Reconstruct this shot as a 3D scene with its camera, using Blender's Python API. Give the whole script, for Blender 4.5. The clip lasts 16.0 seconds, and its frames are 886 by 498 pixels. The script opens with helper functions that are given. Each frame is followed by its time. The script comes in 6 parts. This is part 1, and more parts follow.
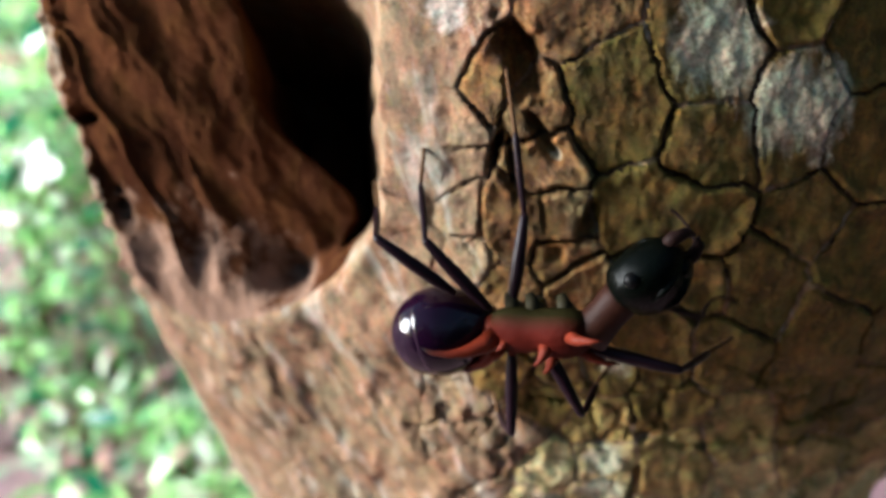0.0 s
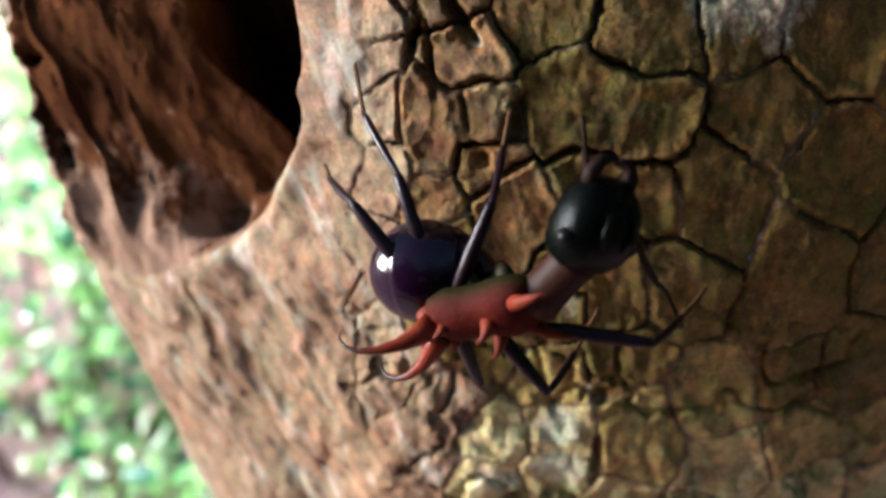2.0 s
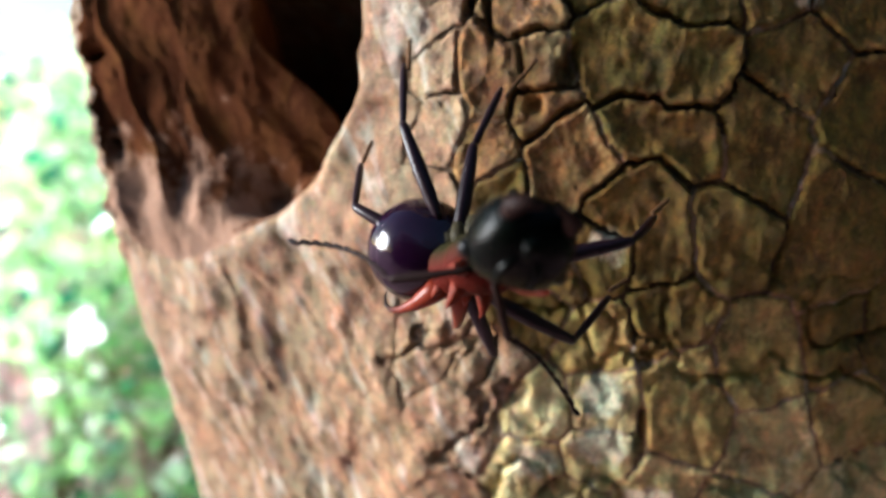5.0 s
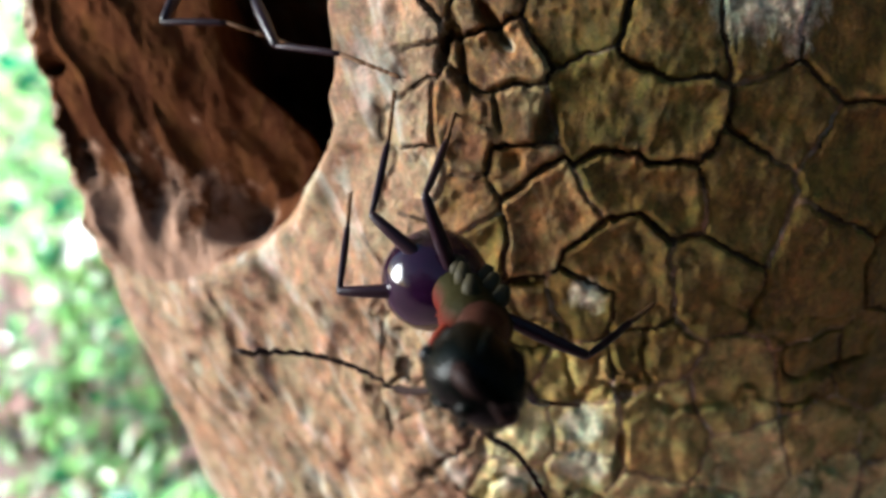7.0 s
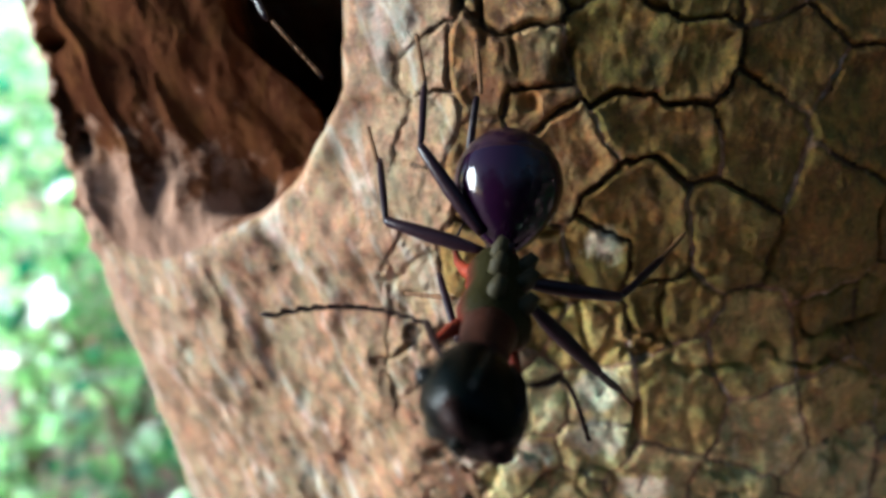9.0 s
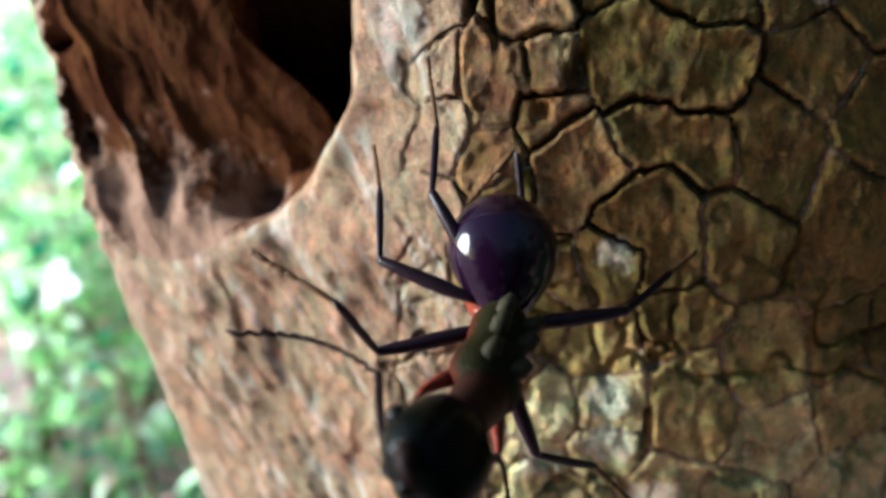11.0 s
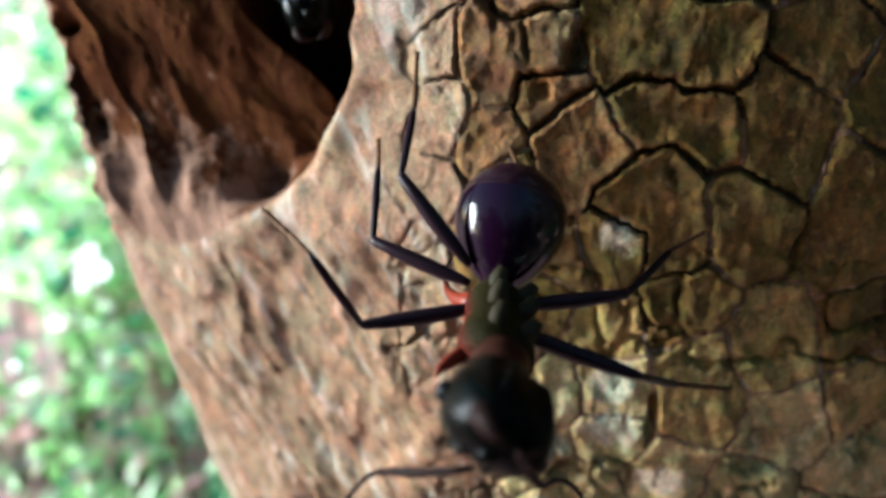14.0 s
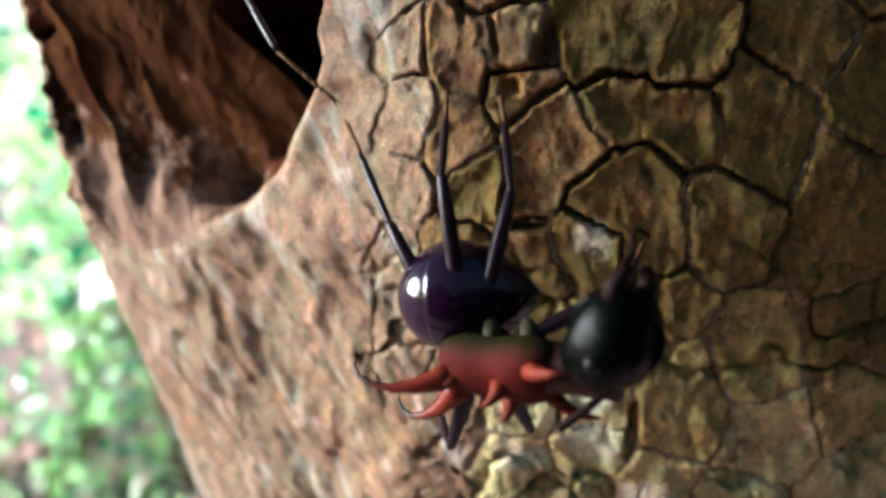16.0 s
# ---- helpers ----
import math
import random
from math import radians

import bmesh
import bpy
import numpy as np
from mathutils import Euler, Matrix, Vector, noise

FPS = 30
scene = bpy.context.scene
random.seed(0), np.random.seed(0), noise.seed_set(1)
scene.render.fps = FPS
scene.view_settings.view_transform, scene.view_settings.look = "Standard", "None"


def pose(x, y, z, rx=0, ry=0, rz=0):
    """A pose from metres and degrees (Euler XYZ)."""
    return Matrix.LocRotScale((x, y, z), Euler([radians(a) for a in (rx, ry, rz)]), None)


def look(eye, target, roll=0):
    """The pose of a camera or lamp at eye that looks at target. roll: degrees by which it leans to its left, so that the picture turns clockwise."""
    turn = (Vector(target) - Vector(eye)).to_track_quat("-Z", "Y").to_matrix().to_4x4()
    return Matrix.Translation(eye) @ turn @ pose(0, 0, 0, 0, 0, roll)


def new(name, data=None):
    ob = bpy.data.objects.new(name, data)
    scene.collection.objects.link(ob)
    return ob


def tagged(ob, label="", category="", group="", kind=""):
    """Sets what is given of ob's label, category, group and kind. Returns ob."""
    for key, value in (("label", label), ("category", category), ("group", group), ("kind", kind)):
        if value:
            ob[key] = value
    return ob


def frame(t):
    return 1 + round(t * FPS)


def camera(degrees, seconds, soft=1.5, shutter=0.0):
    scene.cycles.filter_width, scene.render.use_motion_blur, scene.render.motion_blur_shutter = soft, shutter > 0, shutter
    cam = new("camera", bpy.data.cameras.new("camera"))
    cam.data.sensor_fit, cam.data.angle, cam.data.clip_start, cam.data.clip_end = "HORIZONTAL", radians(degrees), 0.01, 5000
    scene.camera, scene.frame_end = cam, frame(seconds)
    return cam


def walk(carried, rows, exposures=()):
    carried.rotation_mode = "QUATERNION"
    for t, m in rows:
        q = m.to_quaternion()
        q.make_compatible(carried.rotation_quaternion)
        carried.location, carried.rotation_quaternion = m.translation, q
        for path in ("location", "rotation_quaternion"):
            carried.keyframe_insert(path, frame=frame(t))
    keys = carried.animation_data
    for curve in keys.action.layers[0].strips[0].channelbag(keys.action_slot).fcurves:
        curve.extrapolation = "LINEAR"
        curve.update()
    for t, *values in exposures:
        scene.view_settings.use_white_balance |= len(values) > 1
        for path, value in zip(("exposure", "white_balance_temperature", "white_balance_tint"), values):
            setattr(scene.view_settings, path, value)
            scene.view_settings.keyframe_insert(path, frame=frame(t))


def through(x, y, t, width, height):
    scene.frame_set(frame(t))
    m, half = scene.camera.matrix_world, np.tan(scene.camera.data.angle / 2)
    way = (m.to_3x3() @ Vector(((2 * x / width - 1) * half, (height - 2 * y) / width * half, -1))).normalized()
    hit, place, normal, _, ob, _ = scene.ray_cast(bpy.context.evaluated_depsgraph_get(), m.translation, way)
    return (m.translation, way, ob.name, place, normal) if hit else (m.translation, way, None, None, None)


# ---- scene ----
# one unit is 4 mm; the knot hole's lip lies about 0.9 m over the ground
UNIT, HIGH = 0.004, 0.9
# the plan's own axes look down by this much on the upright trunk
FRAME = pose(0, 0, HIGH, -25)


def at(x, y, z):
    """A place in metres from units."""
    return FRAME @ Vector((UNIT * x, UNIT * y, UNIT * z))


cam = camera(66.2, 16.0, soft=3.0, shutter=0.5)
cam.data.dof.use_dof = True
cam.data.dof.focus_distance = 6.1 * UNIT
cam.data.dof.aperture_fstop = 46
PATH = [
    (0, (0.095, -0.218, 2.050), (-0.226, 5.773, 1.973), 1.36),
    (0.5, (0.693, -0.084, 1.479), (0.145, 5.887, 1.699), 1.56),
    (1, (1.208, 0.072, 0.994), (0.540, 6.019, 1.425), 1.80),
    (1.5, (1.380, 0.393, 0.575), (0.719, 6.334, 1.094), 2.19),
    (2, (1.423, 0.770, 0.450), (0.691, 6.704, 0.960), 2.65),
    (2.5, (1.742, 0.854, 0.326), (0.863, 6.757, 0.939), 2.62),
    (3, (1.388, 0.665, 0.131), (0.740, 6.582, 0.892), 2.33),
    (3.5, (0.636, 0.650, -0.364), (0.282, 6.561, 0.605), 2.25),
    (4, (0.455, 0.720, -0.824), (0.101, 6.589, 0.372), 2.37),
    (4.2, (0.504, 0.884, -1.554), (0.074, 6.646, 0.061), 3.15),
    (6.3, (1.300, 0.445, -0.166), (0.394, 6.295, 0.807), 3.09),
    (6.5, (1.043, 0.418, 0.395), (0.359, 6.354, 0.942), 2.08),
    (7, (0.973, 0.562, 0.231), (0.356, 6.494, 0.895), 2.09),
    (7.5, (0.942, 0.593, 0.181), (0.334, 6.521, 0.884), 1.99),
    (8, (0.858, 0.569, 0.060), (0.308, 6.490, 0.860), 1.95),
    (8.5, (0.719, 0.623, -0.669), (0.241, 6.490, 0.492), 1.86),
    (8.7, (0.553, 0.821, -1.008), (0.157, 6.682, 0.214), 1.66),
    (11, (0.528, 0.896, -0.686), (0.052, 6.782, 0.379), 1.99),
    (11.5, (0.566, 0.984, -0.857), (0.040, 6.857, 0.253), 2.13),
    (12, (0.596, 0.996, -0.941), (0.067, 6.863, 0.199), 2.15),
    (12.5, (0.444, 0.995, -0.965), (0.007, 6.870, 0.175), 2.06),
    (13, (0.320, 0.965, -0.911), (-0.082, 6.845, 0.208), 1.99),
    (13.5, (0.260, 0.916, -0.789), (-0.118, 6.815, 0.239), 1.81),
    (14, (0.788, 0.993, -0.685), (0.098, 6.881, 0.241), 2.34),
    (14.5, (1.403, 1.136, -0.721), (0.491, 6.992, 0.216), 2.66),
    (15, (1.216, 1.179, -0.713), (0.435, 7.041, 0.299), 2.51),
    (15.5, (1.089, 1.215, -0.735), (0.388, 7.082, 0.309), 2.48),
    (16, (1.145, 1.298, -0.797), (0.397, 7.152, 0.286), 2.53),
]
walk(cam, [(t, FRAME @ look(UNIT * Vector(eye), UNIT * Vector(target), roll)) for t, eye, target, roll in PATH], [(0, 1.88, 5430, 8), (3, 2.16, 5430, 10), (7, 2.14, 5430, 6), (8.7, 2.1, 5080, 2), (12.5, 2.0, 5080, 3), (16, 2.04, 5330, 6)])

# ---- daylight ----
SUN_UP, SUN_FROM = 10, 269      # degrees: height, and compass bearing (0 is ahead, 90 right)
world = bpy.data.worlds.new("world")
scene.world = world
world.use_nodes = True
sky = world.node_tree.nodes.new("ShaderNodeTexSky")
sky.sky_type, sky.sun_disc = "NISHITA", False
sky.sun_elevation, sky.sun_rotation = radians(SUN_UP), radians(SUN_FROM)
world.node_tree.nodes["Background"].inputs[1].default_value = 0.072
world.node_tree.links.new(sky.outputs[0], world.node_tree.nodes["Background"].inputs[0])
sun = new("sun", bpy.data.lights.new("sun", "SUN"))
sun.data.energy, sun.data.angle, sun.data.color = 3.9, radians(28), (1.0, 0.94, 0.84)
a, e = radians(SUN_FROM), radians(SUN_UP)
sun.matrix_world = look((0, 0, 3), (-math.sin(a) * math.cos(e), -math.cos(a) * math.cos(e), 3 - math.sin(e)))

# ---- materials ----
def material(name):
    """A node material with its principled shader, a maker of nodes and a maker of links."""
    m = bpy.data.materials.new(name)
    m.use_nodes = True
    nodes, links = m.node_tree.nodes, m.node_tree.links
    shader = nodes["Principled BSDF"]

    def node(kind, inputs=None, **settings):
        n = nodes.new("ShaderNode" + kind)
        for key, value in settings.items():
            if key == "ramp":
                points = n.color_ramp.elements
                while len(points) < len(value):
                    points.new(0.5)
                for p, (where, colour) in zip(points, value):
                    p.position, p.color = where, (*colour, 1)
            else:
                setattr(n, key, value)
        for key, value in (inputs or {}).items():
            if isinstance(value, bpy.types.NodeSocket):
                links.new(value, n.inputs[key])
            else:
                n.inputs[key].default_value = value
        return n

    return m, shader, node, links


def grain(node, coords, scale, detail=6, rough=0.6, stretch=(1, 1, 1), twist=0.0):
    mapped = node("Mapping", {0: coords, "Scale": stretch})
    return node("TexNoise", {"Vector": mapped.outputs[0], "Scale": scale, "Detail": detail, "Roughness": rough, "Distortion": twist}).outputs[0]


def mixed(node, amount, a, b, blend="MIX"):
    n = node("Mix", data_type="RGBA", blend_type=blend)
    for socket, value in ((n.inputs[0], amount), (n.inputs[6], a), (n.inputs[7], b)):
        if isinstance(value, bpy.types.NodeSocket):
            n.id_data.links.new(value, socket)
        elif isinstance(value, tuple):
            socket.default_value = (*value, 1)
        else:
            socket.default_value = value
    return n.outputs[2]


def ramp(node, value, *points):
    return node("ValToRGB", {0: value}, ramp=points).outputs[0]


def bumped(node, links, shader, height, strength, distance):
    b = node("Bump", {"Strength": strength, "Distance": distance, "Height": height})
    links.new(b.outputs[0], shader.inputs["Normal"])


def patches(node, co, spots, ragged):
    """Where stains lie: rounded spots (place in units, radius) with broken edges, 0 to 1."""
    total = None
    for place, radius in spots:
        far = node("VectorMath", {0: co, 1: at(*place)}, operation="DISTANCE").outputs["Value"]
        near = node("MapRange", {0: far, 1: 0.0, 2: radius * UNIT, 3: 1.0, 4: 0.0}).outputs[0]
        total = near if total is None else node("Math", {0: total, 1: near}, operation="MAXIMUM").outputs[0]
    broken = node("Math", {0: total, 1: node("MapRange", {0: ragged, 1: 0.3, 2: 0.7, 3: -0.35, 4: 0.35}).outputs[0]}, operation="ADD").outputs[0]
    return ramp(node, broken, (0.36, (0, 0, 0)), (0.62, (0.9, 0.9, 0.9)))


# pale lichen films on the bark, the last a small painted highlight, and rusty spots
PALE_SPOTS = [((1.78, 8.1, 0.62), 0.42), ((1.9, 9.23, -0.95), 0.5), ((1.95, 9.64, -1.5), 0.6), ((1.2, 9.81, -1.75), 0.5), ((3.36, 6.92, 3.45), 0.95),
              ((2.42, 6.69, 4.1), 0.85), ((-0.3, 6.83, 4.45), 0.4), ((2.6, 10.2, -2.1), 0.5), ((0.9, 7.05, 3.0), 0.14)]
RUST_SPOTS = [((2.42, 6.7, 3.9), 0.2), ((2.7, 6.72, 3.9), 0.14), ((2.1, 7.5, 2.0), 0.3), ((0.55, 7.3, 2.0), 0.25)]


def bark_material(name, tan, brown, pale, moss, pale_share, moss_share, depth=0.0003, streaky=0.0, even=0.2):
    """Weathered bark: tan and brown mottling, pale lichen film, a little algae, fine fibre relief."""
    m, shader, node, links = material(name)
    co = node("TexCoord").outputs["Object"]
    own = node("ObjectInfo").outputs["Random"]
    broad = grain(node, co, 420, 9, 0.7)
    fine = grain(node, co, 2300, 10, 0.74, (1, 1, 0.6), 0.25)
    speck = grain(node, co, 4200, 5, 0.65)
    base = mixed(node, ramp(node, broad, (0.40, (0, 0, 0)), (0.60, (1, 1, 1))), brown, tan)
    base = mixed(node, ramp(node, fine, (0.50, (0, 0, 0)), (0.66, (0.8, 0.8, 0.8))), base, tuple(min(1, c * 1.55) for c in tan))
    base = mixed(node, ramp(node, fine, (0.30, (0.6, 0.6, 0.6)), (0.46, (0, 0, 0))), base, tuple(c * 0.5 for c in brown))
    base = mixed(node, ramp(node, speck, (0.30, (0.3, 0.3, 0.3)), (0.46, (0, 0, 0))), base, tuple(c * 0.3 for c in brown))
    blotch = grain(node, co, 1000, 9, 0.75, (1, 1, 0.7), 0.5)
    base = mixed(node, ramp(node, blotch, (0.36, (0.7, 0.7, 0.7)), (0.47, (0, 0, 0))), base, tuple(c * 0.5 for c in brown))
    base = mixed(node, ramp(node, blotch, (0.54, (0, 0, 0)), (0.64, (0.65, 0.65, 0.65))), base, (tan[0] * 1.35, tan[1] * 1.25, tan[2] * 1.05))
    film = grain(node, co, 330, 10, 0.75, (1, 1, 0.6), 1.0)
    base = mixed(node, ramp(node, film, (1 - pale_share - 0.05, (0, 0, 0)), (1 - pale_share + 0.05, (0.75, 0.75, 0.75))), base, pale)
    green = grain(node, co, 230, 8, 0.75)
    base = mixed(node, ramp(node, green, (1 - moss_share - 0.08, (0, 0, 0)), (1 - moss_share + 0.08, (0.6, 0.6, 0.6))), base, moss)
    rust = grain(node, co, 800, 6, 0.65, twist=1.0)
    base = mixed(node, ramp(node, rust, (0.60, (0, 0, 0)), (0.72, (0.5, 0.5, 0.5))), base, (0.22, 0.10, 0.045))
    fleck = grain(node, co, 2600, 8, 0.8, (1, 1, 0.8), 0.4)
    base = mixed(node, ramp(node, fleck, (0.55, (0, 0, 0)), (0.66, (0.6, 0.6, 0.6))), base, (moss[0] * 1.5, moss[1] * 1.5, moss[2]))
    scurf = grain(node, co, 3300, 8, 0.8)
    base = mixed(node, ramp(node, scurf, (0.57, (0, 0, 0)), (0.68, (0.55, 0.55, 0.55))), base, pale)
    base = mixed(node, patches(node, co, RUST_SPOTS, rust), base, (0.20, 0.07, 0.028))
    base = mixed(node, patches(node, co, PALE_SPOTS, film), base, mixed(node, ramp(node, speck, (0.35, (0, 0, 0)), (0.6, (1, 1, 1))), (0.42, 0.36, 0.30), (0.78, 0.73, 0.66)))
    if streaky:
        # grey and olive streaks that run down along the trunk
        along = node("Mapping", {0: co, "Rotation": (0, 0.354, 0)}).outputs[0]
        wash = grain(node, along, 900, 7, 0.6, (1, 1, 0.2), 0.6)
        base = mixed(node, ramp(node, wash, (0.53, (0, 0, 0)), (0.68, (streaky, streaky, streaky))), base, (0.52, 0.48, 0.42))
        base = mixed(node, ramp(node, wash, (0.30, (streaky, streaky, streaky)), (0.43, (0, 0, 0))), base, (0.13, 0.105, 0.06))
    # uneven hue, broad and fine, between two casts
    one, two = ((1.15, 0.97, 0.94), (0.88, 1.01, 0.97)) if streaky else ((1.14, 0.98, 0.87), (0.88, 1.03, 0.89))
    for size in (430, 1900):
        cast = ramp(node, grain(node, co, size, 8, 0.72, (1, 1, 0.8), 0.3), (0.38, (0, 0, 0)), (0.62, (1, 1, 1)))
        base = mixed(node, 1.0, base, mixed(node, cast, two, one), "MULTIPLY")
    # sandy grain
    sand = grain(node, co, 7000, 4, 0.7)
    light = node("MapRange", {0: sand, 1: 0.3, 2: 0.7, 3: 0.72, 4: 1.28}).outputs[0]
    base = mixed(node, 1.0, base, node("CombineColor", {0: light, 1: light, 2: light}).outputs[0], "MULTIPLY")
    tone = node("MapRange", {0: own, 3: 1.0 - even, 4: 1.0 + 0.8 * even}).outputs[0]
    base = mixed(node, 1.0, base, node("CombineColor", {0: tone, 1: tone, 2: tone}).outputs[0], "MULTIPLY")
    links.new(base, shader.inputs["Base Color"])
    links.new(node("MapRange", {0: fine, 3: 0.5, 4: 0.85}).outputs[0], shader.inputs["Roughness"])
    shader.inputs["Specular IOR Level"].default_value = 0.22
    relief = node("Math", {0: fine, 1: node("Math", {0: broad, 1: 0.7}, operation="MULTIPLY").outputs[0]}, operation="ADD").outputs[0]
    relief = node("Math", {0: relief, 1: node("Math", {0: sand, 1: 0.6}, operation="MULTIPLY").outputs[0]}, operation="ADD").outputs[0]
    bumped(node, links, shader, relief, 1.0, depth)
    return m


BARK = bark_material("bark", (0.32, 0.206, 0.118), (0.175, 0.098, 0.052), (0.43, 0.345, 0.28), (0.17, 0.13, 0.045), 0.38, 0.36, 0.0002, 0.7, 0.0)
# lower down the plates are thin, olive and bleached, and lightened further in place of missing light; beside the hole
# they are reddish
PALE_PLATE = bark_material("lightened_plate", (0.66, 0.53, 0.30), (0.38, 0.28, 0.135), (0.84, 0.75, 0.56), (0.33, 0.285, 0.105), 0.42, 0.42, 0.0002, 0.0, 0.08)
PLATE = bark_material("bark_plate", (0.225, 0.128, 0.031), (0.094, 0.051, 0.012), (0.31, 0.220, 0.070), (0.105, 0.088, 0.010), 0.29, 0.46, 0.0002, 0.0, 0.1)
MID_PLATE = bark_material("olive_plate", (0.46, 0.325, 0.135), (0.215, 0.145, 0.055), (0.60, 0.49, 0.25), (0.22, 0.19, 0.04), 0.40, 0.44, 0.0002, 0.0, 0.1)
ROSY_PLATE = bark_material("reddish_plate", (0.27, 0.138, 0.050), (0.11, 0.046, 0.015), (0.38, 0.26, 0.15), (0.11, 0.08, 0.016), 0.42, 0.35, 0.0002)


def plain(name, colour, rough=0.5, metal=0.0, scale=900, vary=0.3, bump=0.3, depth=0.00004, spec=0.5, coat=0.0):
    """One colour with a fine uneven tone, roughness and relief."""
    m, shader, node, links = material(name)
    co = node("TexCoord").outputs["Object"]
    n = grain(node, co, scale, 6, 0.6)
    links.new(mixed(node, n, tuple(c * (1 - vary) for c in colour), tuple(min(1, c * (1 + vary)) for c in colour)), shader.inputs["Base Color"])
    links.new(node("MapRange", {0: n, 3: max(0.02, rough - 0.08), 4: rough + 0.08}).outputs[0], shader.inputs["Roughness"])
    shader.inputs["Metallic"].default_value = metal
    shader.inputs["Specular IOR Level"].default_value = spec
    shader.inputs["Coat Weight"].default_value = coat
    if bump:
        bumped(node, links, shader, n, bump, depth)
    return m


CRACK = plain("crack_floor", (0.07, 0.042, 0.023), 0.9, scale=1500, vary=0.5, bump=0.8, depth=0.0002, spec=0.2)


def rotten_material():
    """Reddish brown rotten wood with long fibres and darker streaks."""
    m, shader, node, links = material("rotten_wood")
    co = node("TexCoord").outputs["Object"]
    fibre = grain(node, co, 1500, 10, 0.74, (1, 1, 0.3), 1.2)
    broad = grain(node, co, 160, 6, 0.6, (1, 1, 0.5))
    base = mixed(node, ramp(node, broad, (0.35, (0, 0, 0)), (0.65, (1, 1, 1))), (0.026, 0.009, 0.0050), (0.100, 0.036, 0.015))
    ochre = grain(node, co, 420, 8, 0.7, (1, 1, 0.6), 0.6)
    base = mixed(node, ramp(node, ochre, (0.50, (0, 0, 0)), (0.66, (0.6, 0.6, 0.6))), base, (0.125, 0.058, 0.017))
    base = mixed(node, ramp(node, fibre, (0.5, (0, 0, 0)), (0.75, (0.45, 0.45, 0.45))), base, (0.21, 0.095, 0.036))
    base = mixed(node, ramp(node, fibre, (0.22, (0.8, 0.8, 0.8)), (0.42, (0, 0, 0))), base, (0.010, 0.004, 0.003))
    # pale low bowl: the worn lip, plus light on the lumps painted in
    worn_lit = patches(node, co, [((-4.2, 10.5, 0.9), 2.9), ((-3.2, 10.3, 0.7), 2.5), ((-4.9, 10.6, 1.2), 2.4), ((-2.4, 10.0, 0.6), 1.9)], grain(node, co, 500, 8, 0.7))
    base = mixed(node, worn_lit, base, mixed(node, fibre, (0.12, 0.06, 0.034), (0.48, 0.31, 0.22)))
    links.new(base, shader.inputs["Base Color"])
    shader.inputs["Roughness"].default_value = 0.8
    shader.inputs["Specular IOR Level"].default_value = 0.0
    bumped(node, links, shader, fibre, 1.0, 0.0003)
    return m


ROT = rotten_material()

# ---- the trunk ----
def curve(v, knots, values):
    """Smooth interpolation through a few knots."""
    k, p = np.array(knots, float), np.array(values, float)
    m = np.gradient(p, k)
    i = np.clip(np.searchsorted(k, v) - 1, 0, len(k) - 2)
    h = k[i + 1] - k[i]
    t = np.clip((v - k[i]) / h, 0, 1)
    return ((2 * t**3 - 3 * t**2 + 1) * p[i] + (t**3 - 2 * t**2 + t) * h * m[i]
            + (3 * t**2 - 2 * t**3) * p[i + 1] + (t**3 - t**2) * h * m[i + 1])


ROUND_S = (-11, -9, -8, -7, -6, -5, -4, -3, -2, -1, 0, 1, 2, 3, 4, 5, 6, 7, 8, 9, 10, 11, 12, 13)
ROUND_X = (2, -3, -4.7, -5.5, -5.65, -5.1, -4, -3, -2, -1, 0, 1, 2, 3, 4, 5, 6, 7, 7.9, 8.6, 9, 8.6, 6.5, 2)
ROUND_Y = (16, 13, 9.5, 6.5, 4.4, 2.75, 1.95, 1.5, 1.08, 0.6, 0.15, 0, 0, 0.05, 0.2, 0.5, 1, 1.8, 3, 4.6, 7, 10, 14, 16)
LEAN_Z = (-9, -7, -5, -4, -3, -2, -1, 0, 1, 2, 3, 4, 5, 7, 9)
LEAN_Y = (13.5, 13, 12.1, 11.5, 10.8, 10.1, 9.35, 8.65, 7.95, 7.45, 7.05, 6.75, 6.55, 6.4, 6.35)


def trunk_base(s, z):
    """The trunk's smooth outer skin, in units, at the place s round it and the height z."""
    shift = -0.2 * (np.clip(z, -6, 7) + 0.6) * (1 - np.clip((s + 4) / 4, 0, 1) ** 2 * (3 - 2 * np.clip((s + 4) / 4, 0, 1)))
    shift = shift * np.clip((9 - s) / 4, 0, 1)
    upright = -0.466 * (z - np.clip(z, -9, 9))
    return curve(s, ROUND_S, ROUND_X) + shift, curve(s, ROUND_S, ROUND_Y) + curve(z, LEAN_Z, LEAN_Y) + upright


def soft_step(v, a, b):
    t = np.clip((v - a) / (b - a), 0, 1)
    return t * t * (3 - 2 * t)


LATTICE = np.random.RandomState(5).rand(64, 64)


def smooth_noise(u, v):
    """Value noise on a wrapped lattice, 0 to 1."""
    i, j = np.floor(u).astype(int), np.floor(v).astype(int)
    a, b = u - i, v - j
    a, b = a * a * (3 - 2 * a), b * b * (3 - 2 * b)
    i0, i1, j0, j1 = i % 64, (i + 1) % 64, j % 64, (j + 1) % 64
    return (LATTICE[i0, j0] * (1 - a) + LATTICE[i1, j0] * a) * (1 - b) + (LATTICE[i0, j1] * (1 - a) + LATTICE[i1, j1] * a) * b


